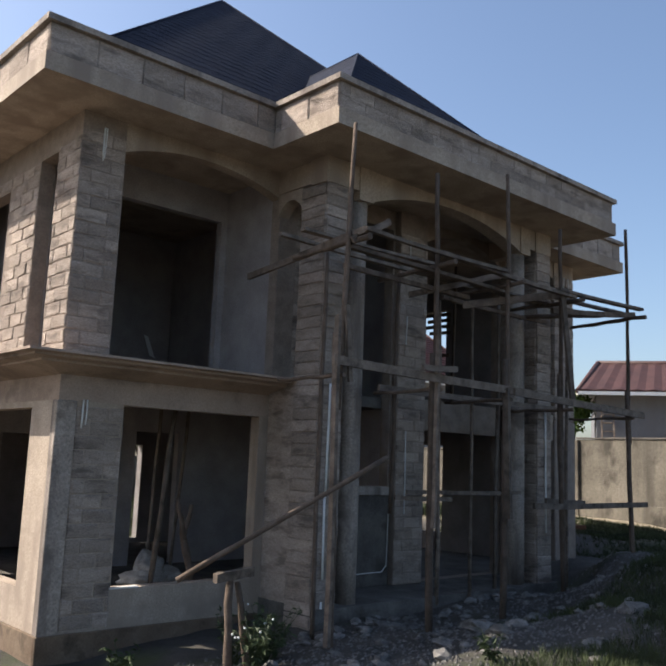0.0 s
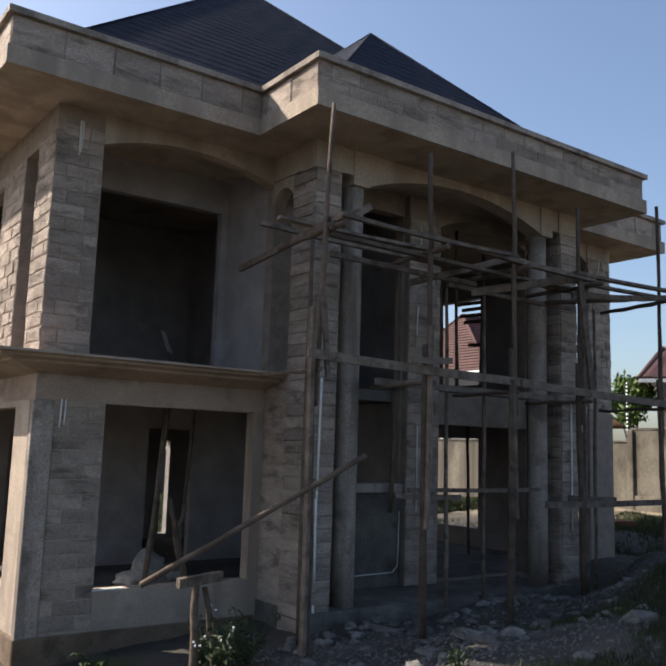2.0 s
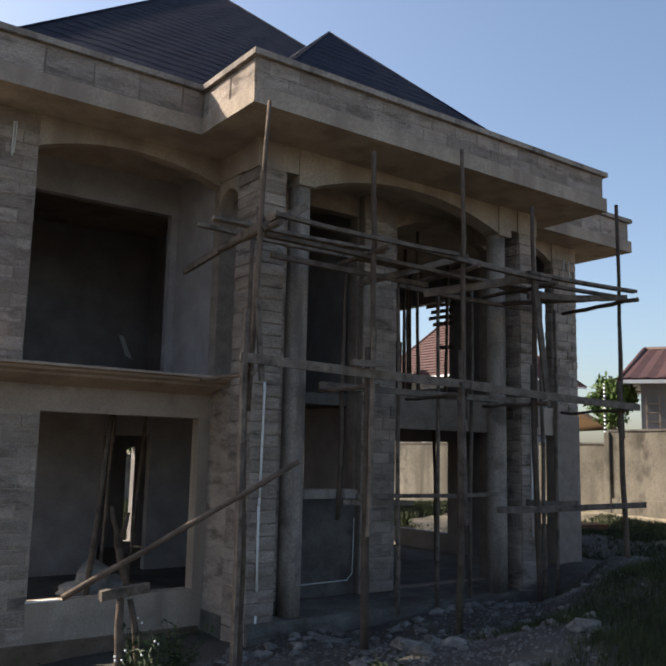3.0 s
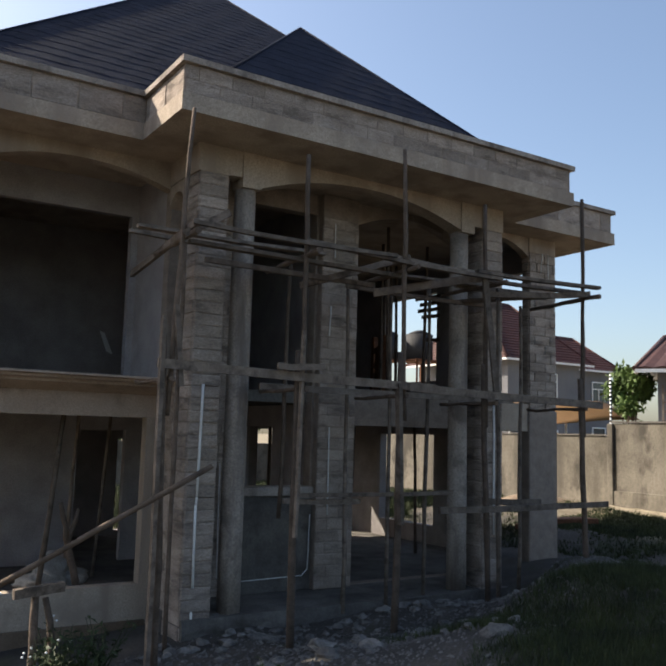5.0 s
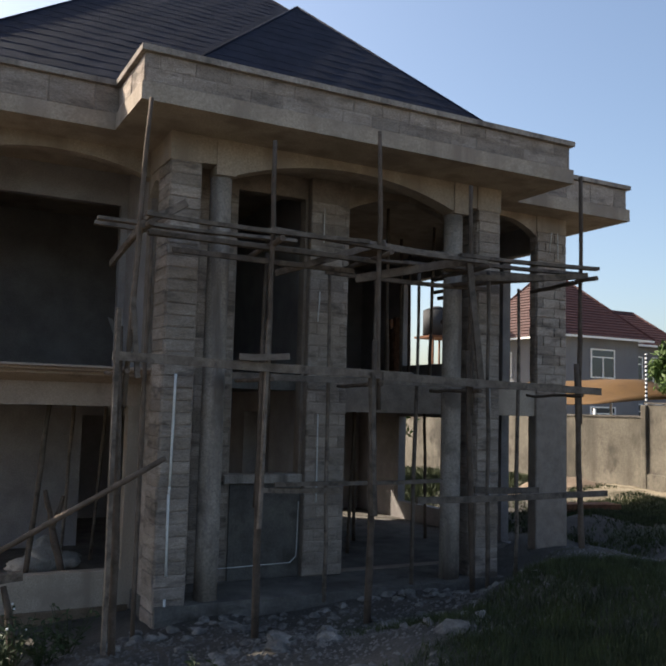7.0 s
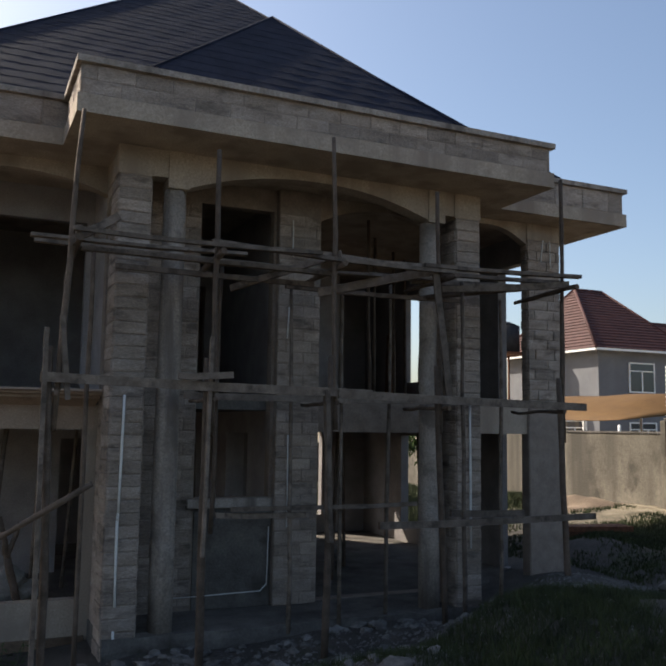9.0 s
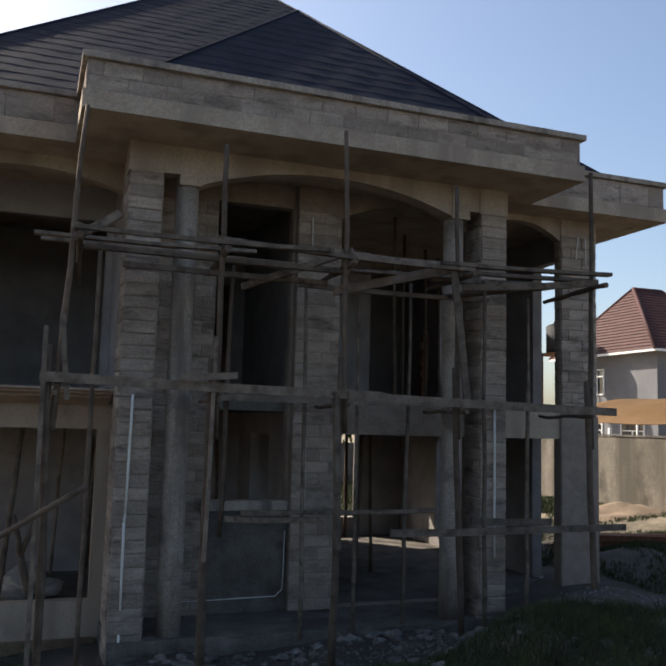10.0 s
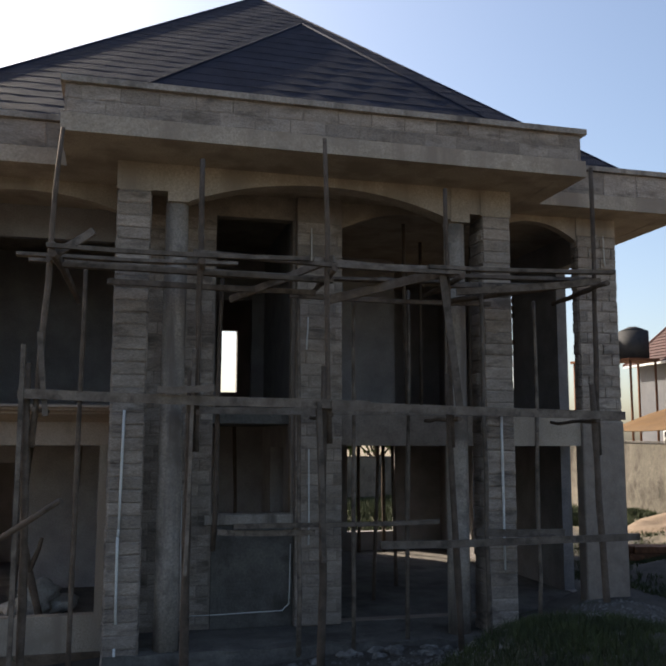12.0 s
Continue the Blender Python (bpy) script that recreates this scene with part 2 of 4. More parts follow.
def plank(bm, p0, p1, w, h, roll=0.0, sag=0.0, steps=4):
    """A sawn board from p0 to p1, w wide and h high, slightly bowed."""
    p0, p1 = Vector(p0), Vector(p1)
    d = (p1 - p0).normalized()
    side = d.cross(Vector((0, 0, 1)))
    side = side.normalized() if side.length > 0.05 else Vector((1, 0, 0))
    up = side.cross(d).normalized()
    turn = Matrix.Rotation(radians(roll), 3, d)
    side, up = turn @ side, turn @ up
    rings = []
    for k in range(steps + 1):
        f = k / steps
        p = p0.lerp(p1, f) - up * sag * math.sin(math.pi * f) + side * random.uniform(-0.006, 0.006) + up * random.uniform(-0.005, 0.005)
        rings.append([bm.verts.new(p + side * (sx * w / 2) + up * (sy * h / 2)) for sx, sy in ((-1, -1), (1, -1), (1, 1), (-1, 1))])
    for lo, hi in zip(rings, rings[1:]):
        for i in range(4):
            bm.faces.new((lo[i], lo[(i + 1) % 4], hi[(i + 1) % 4], hi[i]))
    bm.faces.new(rings[0][::-1]), bm.faces.new(rings[-1])
    return bm


# ---- ground ----
SPOTS = [(-6, -8, 0.3), (0, 0, 0.55), (4, -3, 0.9), (8, -3.5, 1.45), (14, -4, 1.7), (3.8, 9.0, -0.2), (5.5, 8.6, -0.05), (6.5, 7.0, 0.12), (9, 7.6, 0.1),
         (9.6, 7.0, 0.22), (7.5, 5.0, 0.42), (9.5, 5.0, 0.6), (12, 5.2, 1.1), (13.4, 7.0, 0.92), (15.5, 8.6, 0.5), (12.5, 8.2, 0.15), (18, 10, 0.85),
         (22, 14, 1.05), (22, 18, 0.85), (3.4, 13, -0.75), (0, 12, -0.7), (-8, 15, -0.8), (18, 22, 0.7), (8, 26, 0.5), (30, 5, 1.6), (4, 4, 0.25), (1, 5, 0.1), (6, 13, -0.1), (9.5, 12, -0.1), (13, 12, -0.05), (7, 16, -0.05), (10.5, 15.5, -0.05), (13.6, 15.5, 0.0)]
_S = np.array(SPOTS)


def ground_z(x, y):
    w = 1.0 / ((_S[:, 0] - x) ** 2 + (_S[:, 1] - y) ** 2 + 0.15) ** 1.6
    z = float((w * _S[:, 2]).sum() / w.sum())
    n = noise.noise(Vector((x * 0.7, y * 0.7, 0))) * 0.07 + noise.noise(Vector((x * 2.6, y * 2.6, 3))) * 0.03
    return z + n


def build_ground():
    def axis(fine0, fine1, step, far):
        a = list(np.arange(fine0, fine1, step))
        d, lo, hi = step, fine0, a[-1]
        while hi < far:
            d *= 1.35
            lo, hi = lo - d, hi + d
            a = [lo] + a + [hi]
        return a
    xs, ys = axis(-2, 24, 0.16, 900), axis(-5, 20, 0.16, 900)
    bm = bmesh.new()
    rows = [[bm.verts.new((x, y, ground_z(x, y))) for x in xs] for y in ys]
    for a, c in zip(rows, rows[1:]):
        for i in range(len(xs) - 1):
            f = bm.faces.new((a[i], a[i + 1], c[i + 1], c[i]))
            f.smooth = True
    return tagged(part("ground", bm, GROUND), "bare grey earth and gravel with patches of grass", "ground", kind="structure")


build_ground()

# ---- the unfinished house ----
X0, X1, YF, YB = 3.82, 15.32, 9.55, 17.2       # side walls, front and back wall
YP = 8.36                                       # front of the porch piers
Z1, ZS = 3.50, 6.80                             # top of the first floor's ledge, underside of the roof slab
T = 0.20
house = thing("unfinished_house", "unfinished two-storey house of bare sandcrete blocks with a dark tiled roof", "house")


def hpart(name, bm, mat, label=""):
    return part(name, bm, mat, house, label)


# floors; the inner two toned dark in colour for the dim rooms
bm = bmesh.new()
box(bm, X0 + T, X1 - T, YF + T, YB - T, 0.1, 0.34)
hpart("ground_floor", bm, DARKCEM)
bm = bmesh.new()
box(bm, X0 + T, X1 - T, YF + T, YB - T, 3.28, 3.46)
hpart("upper_floor_slab", bm, DARKCEM)
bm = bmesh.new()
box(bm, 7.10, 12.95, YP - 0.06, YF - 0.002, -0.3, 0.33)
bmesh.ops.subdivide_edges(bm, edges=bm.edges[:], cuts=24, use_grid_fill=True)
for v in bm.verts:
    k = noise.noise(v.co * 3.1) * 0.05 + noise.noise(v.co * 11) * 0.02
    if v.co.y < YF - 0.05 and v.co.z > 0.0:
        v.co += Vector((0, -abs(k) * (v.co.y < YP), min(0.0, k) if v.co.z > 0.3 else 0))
hpart("porch_step", bm, DARKCEM, "rough dark concrete porch step with rubble against it")

# front wall, left block
front = hpart("front_wall", grid_wall("x", X0 + T, 7.13, YF, YF + T, -0.6, Z1 - 0.2, [(4.72, 6.95, 0.61, 2.95)]), CONCRETE)
hpart("upper_arch", arch_beam("x", 4.45, 7.14, YF, YF + T, 6.39, 6.63, ZS), CONCRETE)
bm = bmesh.new()
box(bm, X0 + T, 4.45, YF, YF + T, Z1 - 0.2, ZS)
corner = hpart("corner_pillar", bm, MORTAR)
# plinth band under the left block
bm = bmesh.new()
box(bm, X0 - 0.05, 7.06, YF - 0.05, YF - 0.002, -0.8, 0.12, 0.01)
hpart("plinth", bm, REDMUD, "clay-stained concrete plinth")
bm = bmesh.new()
box(bm, X0 - 0.05, X0 - 0.002, YF - 0.002, 13.8, -1.4, 0.12, 0.01)
hpart("plinth", bm, REDMUD, "clay-stained concrete plinth")

# left side wall
hpart("left_wall", grid_wall("y", YF, YB, X0, X0 + T, -1.4, 3.3, [(10.36, 12.3, 0.60, 2.88), (14.4, 16.2, 0.6, 2.88)]), CONCRETE)
left = hpart("upper_left_wall", grid_wall("y", YF, YB, X0, X0 + T, 3.3, ZS, [(10.25, 10.85, Z1, 6.40), (11.95, 13.55, 4.2, 6.2), (15, 16.6, 4.2, 6.2)]), MORTAR)
bm = bmesh.new()
box(bm, X0 - 0.03, X0 + 0.235, YF - 0.03, YF + 0.12, -0.3, 2.958, 0.012)
hpart("corner_column", bm, GREYCONC, "board-marked concrete corner column with a pale edge")
bm = grid_wall("x", 3.05, X0, 13.8, 14.0, -1.4, ZS, [])
wingwall = hpart("side_bay_wall", bm, MORTAR)
hpart("side_bay_wall", grid_wall("y", 14.0, YB, 3.05, 3.25, -1.4, ZS, [(15, 16.5, 0.6, 2.9), (15, 16.5, 4.2, 6.2)]), BLOCK)
bm = bmesh.new()
box(bm, X0 - 0.07, X0 - 0.002, 12.95, 13.45, -1.0, 2.95, 0.02)
hpart("side_pilaster", bm, CONCRETE)

# right and back walls, shade put into their darker block colour
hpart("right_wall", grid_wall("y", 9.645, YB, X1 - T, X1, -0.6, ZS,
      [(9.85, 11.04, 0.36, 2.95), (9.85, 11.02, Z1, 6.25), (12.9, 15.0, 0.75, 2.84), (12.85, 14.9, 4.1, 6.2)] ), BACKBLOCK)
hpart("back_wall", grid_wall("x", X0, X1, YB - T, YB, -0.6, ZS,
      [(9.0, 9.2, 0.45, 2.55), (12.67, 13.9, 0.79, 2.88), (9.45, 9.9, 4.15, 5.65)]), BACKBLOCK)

# wall behind the porch
inner = hpart("porch_wall", grid_wall("x", 7.15, 12.9, YF, YF + T, 0.0, ZS,
      [(8.55, 9.74, 1.95, 6.45), (10.5, 12.86, 0.34, 2.95), (10.53, 12.86, 3.5, ZS)]), MORTAR)
hpart("bay_arch", arch_beam("x", 10.53, 12.86, YF + 0.01, YF + T - 0.01, 6.38, 6.68, ZS - 0.002), CONCRETE, "segmental concrete arch over the inner bay")
bm = bmesh.new()
box(bm, 9.78, 10.50, YF - 0.14, YF - 0.002, 0.33, ZS, 0.01)
innerpier = hpart("porch_pilaster", bm, MORTAR)
bm = bmesh.new()
box(bm, 8.45, 9.79, YF - 0.08, YF - 0.002, 1.80, 1.94, 0.01)
hpart("window_sill", bm, GREYCONC, "rough concrete sill")

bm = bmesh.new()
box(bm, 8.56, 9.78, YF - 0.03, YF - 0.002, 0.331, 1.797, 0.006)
hpart("apron_panel", bm, DARKCEM, "dark rough plaster under the sill")

# porch piers, round columns and arch
PIER_L, PIER_R = (7.09, 7.53), (12.40, 12.85)
bm = bmesh.new()
box(bm, PIER_L[0] + 0.012, PIER_L[1] - 0.012, YP + 0.012, 8.95, -0.3, 6.40)
pier_l = hpart("porch_pier", bm, MORTAR)
bm = bmesh.new()
box(bm, 7.12, 7.34, 8.952, YF - 0.002, -0.3, Z1)
hpart("porch_return_wall", bm, BLOCK)
hpart("return_arch", arch_beam("y", 8.952, YF - 0.002, 7.12, 7.34, 6.1, 6.3, 6.44), CONCRETE)
bm = bmesh.new()
box(bm, PIER_R[0] + 0.012, PIER_R[1] - 0.012, YP + 0.012, 8.85, -0.3, 6.40)
pier_r = hpart("porch_pier", bm, MORTAR)
for cx in (7.89, 12.02):
    bm = bmesh.new()
    rod(bm, (cx, 8.56, 0.3), (cx, 8.56, 6.28), 0.165, 0.155, 28, 0.0, 6)
    hpart("round_column", bm, GREYCONC, "cast grey concrete round column")
hpart("porch_arch", arch_beam("x", 8.05, 11.9, YP + 0.02, YP + 0.32, 6.31, 6.66, ZS), CONCRETE, "segmental concrete arch over the porch")
for a, c in ((7.07, 7.55), (7.75, 8.05), (11.9, 12.2), (12.38, 12.87)):
    bm = bmesh.new()
    box(bm, a, c, YP, YP + 0.36, 6.28 if a in (7.75, 11.9) else 6.40, ZS)
    hpart("ring_beam", bm, CONCRETE)
for a, c in ((7.55, 7.75), (12.2, 12.38)):
    bm = bmesh.new()
    box(bm, a, c, YP + 0.02, YP + 0.3, 6.42, ZS)
    hpart("ring_beam", bm, CONCRETE)
# beams from the piers back to the wall
for a in (7.11, 12.5):
    bm = bmesh.new()
    box(bm, a, a + 0.25, YP + 0.37, YF - 0.002, 6.45, ZS)
    hpart("tie_beam", bm, CONCRETE)

# right wing
WX0, WX1, WY = 14.62, 15.36, 9.42
bm = bmesh.new()
box(bm, WX0 + 0.012, WX1 - 0.012, WY + 0.012, WY + 0.20, -0.3, 6.50)
wing_col = hpart("wing_pillar", bm, MORTAR)
bm = bmesh.new()
box(bm, WX0 - 0.02, WX1 + 0.02, WY - 0.02, WY + 0.22, -0.3, 3.36, 0.02)
hpart("wing_pillar_casing", bm, MORTAR, "rough cast concrete lower half of the pillar")
hpart("wing_arch", arch_beam("x", 12.93, WX0, WY + 0.02, WY + 0.19, 6.40, 6.70, ZS), CONCRETE)
bm = bmesh.new()
box(bm, WX0, WX1, WY, WY + 0.21, 6.50, ZS)
hpart("ring_beam", bm, CONCRETE)
bm = bmesh.new()
box(bm, 12.93, WX0, WY + 0.03, WY + 0.25, 2.95, 3.48)
hpart("floor_beam", bm, CONCRETE)
bm = bmesh.new()
box(bm, 12.93, 13.2, WY + 0.02, WY + 0.22, -0.3, 6.3)
hpart("wing_jamb", bm, GREYCONC)

# inner partitions
hpart("partition_wall", grid_wall("x", X0 + T, 10.6, 13.4, 13.55, 0.34, 3.28, [(7.05, 7.95, 0.34, 2.75), (4.6, 5.5, 0.34, 2.6)]), INSIDE)
hpart("partition_wall", grid_wall("x", 8.45, 12.6, 13.4, 13.55, 3.46, ZS, [(9.0, 9.7, 3.46, 5.8)]), INSIDE)
hpart("partition_wall", grid_wall("y", YF + T, 13.4, 9.95, 10.1, 0.34, 3.28, [(11.25, 12.5, 0.34, 2.9)]), INSIDE)
hpart("partition_wall", grid_wall("y", YF + T, 13.4, 9.95, 10.1, 3.46, ZS, []), INSIDE)
hpart("partition_wall", grid_wall("y", YF + T, 11.15, 7.15, 7.3, 3.46, ZS, []), INSIDE)
hpart("partition_wall", grid_wall("x", 7.3, 8.6, 10.5, 10.65, 3.46, ZS, []), INSIDE)
hpart("partition_wall", grid_wall("x", X0 + T, 7.15, 11.0, 11.15, 3.46, ZS, [(4.57, 7.04, 3.46, 6.27)]), INSIDE)
hpart("partition_wall", grid_wall("y", 11.15, 14.6, 4.42, 4.57, 3.46, ZS, []), INSIDE)
hpart("partition_wall", grid_wall("x", 4.57, 8.3, 14.6, 14.75, 3.46, ZS, []), INSIDE)
hpart("partition_wall", grid_wall("y", 10.65, YB - T, 8.3, 8.45, 3.46, ZS, []), INSIDE)
hpart("partition_wall", grid_wall("y", 13.55, YB - T, 12.6, 12.75, 3.46, ZS, []), INSIDE)

# ledge between the storeys: a moulded canopy round the left block
prof = [(-0.1, 2.96), (0.0, 2.96), (0.0, 3.28), (0.25, 3.34), (0.45, 3.38), (0.45, 3.41), (0.60, 3.43), (0.60, 3.46), (0.70, 3.47), (0.70, Z1), (-0.1, Z1 + 0.01)]
bm = bmesh.new()
ends = []
for k, (px, py, dx, dy) in enumerate(((7.07, YF, 0, -1), (X0, YF, -1, -1), (X0, 13.79, -1, 0))):
    ends.append([bm.verts.new((px + dx * o - (0.004 if dx else 0), py + dy * o - (0.004 if dy else 0), z)) for o, z in prof])
for a, c in zip(ends, ends[1:]):
    for i in range(len(prof)):
        j = (i + 1) % len(prof)
        bm.faces.new((a[i], a[j], c[j], c[i]))
bm.faces.new(ends[0]), bm.faces.new(ends[-1][::-1])
hpart("floor_ledge", bm, RENDER, "moulded cement ledge between the storeys")

# roof slab and parapet
RING = [(2.96, 8.80), (6.40, 8.80), (6.40, 7.40), (13.57, 7.40), (13.57, 8.80), (16.40, 8.80), (16.40, 17.9), (2.96, 17.9)]
hpart("roof_slab", extrude_poly(RING, "z", ZS, ZS + 0.2), CONCRETE)


def ring_band(o_out, o_in, z0, z1):
    """A band along the ring between two offsets inwards."""
    n = len(RING)

    def off(d):
        out = []
        for i in range(n):
            p, q, r = Vector(RING[i - 1]), Vector(RING[i]), Vector(RING[(i + 1) % n])
            a, c = (q - p).normalized(), (r - q).normalized()
            na, nc = Vector((-a.y, a.x)), Vector((-c.y, c.x))
            out.append(q + (na + nc) * d)
        return out
    bm = bmesh.new()
    rings = [[bm.verts.new((*p, z)) for p in off(o)] for o, z in ((o_out, z0), (o_out, z1), (o_in, z1), (o_in, z0))]
    for k in range(4):
        a, c = rings[k], rings[(k + 1) % 4]
        for i in range(n):
            j = (i + 1) % n
            bm.faces.new((a[i], a[j], c[j], c[i]))
    return bm


hpart("parapet_band", ring_band(-0.015, 0.3, ZS - 0.004, ZS + 0.23), CONCRETE)
parapet = hpart("parapet_wall", ring_band(0.035, 0.2, ZS + 0.226, 7.43), MORTAR)
hpart("parapet_coping", ring_band(-0.035, 0.24, 7.425, 7.505), GREYCONC)

# roof: a hipped main roof and a hipped porch roof, in stepped tile courses

def hip_faces():
    ex0, ex1, ey0, ey1, ze = 3.35, 16.1, 9.02, 17.6, 7.26
    apx = (10.13, 16.28, 13.90)
    ap2 = (10.19, 11.15, 10.58)
    px0, px1, py0 = 6.75, 13.15, 7.72
    return ex0, ex1, ey0, ey1, ze, apx, ap2, px0, px1, py0


EX0, EX1, EY0, EY1, ZE, APX, AP2, PX0, PX1, PY0 = hip_faces()


def slope_courses(tri, name, step=0.30):
    """A sloping triangle or quad (eave first, then top) laid in horizontal courses, each lifted at its lower edge."""
    (a, c), tops = (Vector(tri[0]), Vector(tri[1])), [Vector(p) for p in tri[2:]]
    ta, tc = tops[0], tops[-1]
    n = max(2, int((ta - (a + c) / 2).length / step))
    nrm = (c - a).cross(ta - a).normalized()
    if nrm.z < 0:
        nrm = -nrm
    bm = bmesh.new()
    for k in range(n):
        f0, f1 = k / n, (k + 1) / n + 0.15 / n
        f1 = min(f1, 1.0)
        p0, p1, q1, q0 = a.lerp(ta, f0), c.lerp(tc, f0), c.lerp(tc, f1), a.lerp(ta, f1)
        cols = max(1, int((p1 - p0).length / 0.34))
        lo0 = []
        for i in range(cols + 1):
            u = i / cols
            wave = 0.003 * (1 if i % 2 else 0)
            lo, hi = p0.lerp(p1, u), q0.lerp(q1, u)
            lo0.append((bm.verts.new(lo + nrm * 0.004), bm.verts.new(lo + nrm * (0.010 + wave)), bm.verts.new(hi + nrm * (0.006 + wave))))
        for l, r in zip(lo0, lo0[1:]):
            bm.faces.new((l[0], r[0], r[1], l[1]))
            if (l[2].co - r[2].co).length > 1e-4:
                bm.faces.new((l[1], r[1], r[2], l[2]))
            else:
                bm.faces.new((l[1], r[1], r[2]))
    return hpart(name, bm, TILE, "dark blue-grey stone-coated roof tiles")


# where the porch roof runs into the main roof
yv = EY0 + (AP2[2] - ZE) / ((APX[2] - ZE) / (APX[1] - EY0))
slope_courses([(EX0, EY0, ZE), (EX1, EY0, ZE), APX, APX], "roof_front")
slope_courses([(EX0, EY1, ZE), (EX0, EY0, ZE), APX, APX], "roof_left")
slope_courses([(EX1, EY0, ZE), (EX1, EY1, ZE), APX, APX], "roof_right")
slope_courses([(EX1, EY1, ZE), (EX0, EY1, ZE), APX, APX], "roof_back")
slope_courses([(PX0, PY0, ZE), (PX1, PY0, ZE), AP2, AP2], "porch_roof_front")
slope_courses([(PX0, EY0 + 0.1, ZE), (PX0, PY0, ZE), AP2, (AP2[0], yv + 0.1, AP2[2])][:2] + [(AP2[0], yv + 0.1, AP2[2]), AP2], "porch_roof_left")
slope_courses([(PX1, PY0, ZE), (PX1, EY0 + 0.1, ZE), AP2, (AP2[0], yv + 0.1, AP2[2])], "porch_roof_right")
for p, q in (((EX0, EY0, ZE), APX), ((EX1, EY0, ZE), APX), ((EX0, EY1, ZE), APX), ((EX1, EY1, ZE), APX), ((PX0, PY0, ZE), AP2), ((PX1, PY0, ZE), AP2), (AP2, (AP2[0], yv, AP2[2]))):
    bm = bmesh.new()
    rod(bm, Vector(p) + Vector((0, 0, 0.012)), Vector(q) + Vector((0, 0, 0.012)), 0.022, 0.022, 8)
    hpart("ridge_cap", bm, TILE)


# ---- scaffold ----
scaffold = thing("scaffold", "rough timber scaffold of bark poles and sawn boards before the porch", "scaffold")


def pole(p0, p1, r=0.045, dark=True, wob=0.012):
    bm = bmesh.new()
    rod(bm, p0, p1, r, r * 0.8, 8, wob, 6)
    return part("pole", bm, DARKWOOD if dark else WOOD, scaffold)


def board(p0, p1, w=0.05, h=0.10, roll=0, sag=0.01, name="board"):
    bm = bmesh.new()
    plank(bm, p0, p1, w, h, roll, sag)
    return part(name, bm, WOOD, scaffold)


# front row of uprights, each of two lapped lengths
for (tx, ty, tz), (kx, ky, kz), (bx, by, bz), r in (
        ((6.44, 7.10, 6.72), (6.24, 7.06, 3.45), (6.28, 7.05, 0.0), 0.042), ((8.10, 7.11, 6.48), (8.06, 7.08, 3.40), (8.02, 7.05, 0.05), 0.045),
        ((9.63, 7.0, 6.85), (9.68, 7.05, 3.5), (9.62, 7.05, 0.1), 0.045), ((11.31, 7.16, 6.37), (11.36, 7.2, 3.45), (11.5, 7.25, 0.2), 0.042),
        ((13.51, 7.14, 6.85), (13.42, 7.12, 3.35), (13.5, 7.1, 0.6), 0.045)):
    pole((kx + 0.03, ky, kz - 0.5), (tx, ty, tz), r * 0.85)
    pole((bx, by, bz), (kx - 0.05, ky, kz + 0.45), r * 1.15)
# inner uprights near the porch
for x, y, z0, z1, lean in ((8.45, 8.22, 1.6, 5.2, 0.05), (9.62, 8.30, 0.2, 5.0, -0.05), (10.35, 8.25, 0.2, 5.1, 0.0), (11.15, 8.35, 0.2, 5.2, 0.06), (12.05, 7.6, 0.1, 5.2, -0.05),
                           (6.72, 7.9, 0.0, 5.2, 0.02), (13.1, 8.2, 0.2, 5.1, 0.04)):
    pole((x, y, z0), (x + lean, y, z1), 0.034, x < 9)
board((6.16, 6.98, 0.2), (6.14, 6.98, 4.1), 0.05, 0.075, 0, 0.0, "post")
board((6.40, 7.0, 3.3), (6.30, 7.0, 4.25), 0.04, 0.06, 0, 0.0, "post")
board((8.0, 7.0, 1.5), (8.05, 7.0, 4.1), 0.04, 0.06, 0, 0.0, "post")
board((9.62, 6.96, 1.6), (9.55, 6.96, 3.5), 0.06, 0.09, 0, 0.0, "post")
board((11.42, 7.0, 3.4), (11.22, 7.05, 5.2), 0.05, 0.09, 0, 0.0, "post")
# ledgers
board((6.10, 6.99, 3.55), (10.2, 6.96, 3.47), 0.05, 0.11)
board((9.7, 6.92, 3.46), (13.80, 7.02, 3.38), 0.05, 0.11)
board((7.62, 6.90, 3.61), (8.28, 6.87, 3.64), 0.05, 0.08)
board((8.0, 8.1, 3.42), (12.9, 8.15, 3.44), 0.05, 0.09)
board((8.7, 8.14, 1.92), (11.55, 8.13, 1.92), 0.04, 0.06, 0, 0.01, "rail")
board((8.5, 8.2, 1.84), (9.8, 8.2, 1.81), 0.05, 0.07, 0, 0.01, "rail")
board((10.35, 7.02, 1.77), (14.0, 7.1, 1.77), 0.05, 0.09, 0, 0.01, "rail")
board((12.0, 7.9, 1.8), (13.4, 8.0, 1.74), 0.05, 0.10, 0, 0.01, "rail")
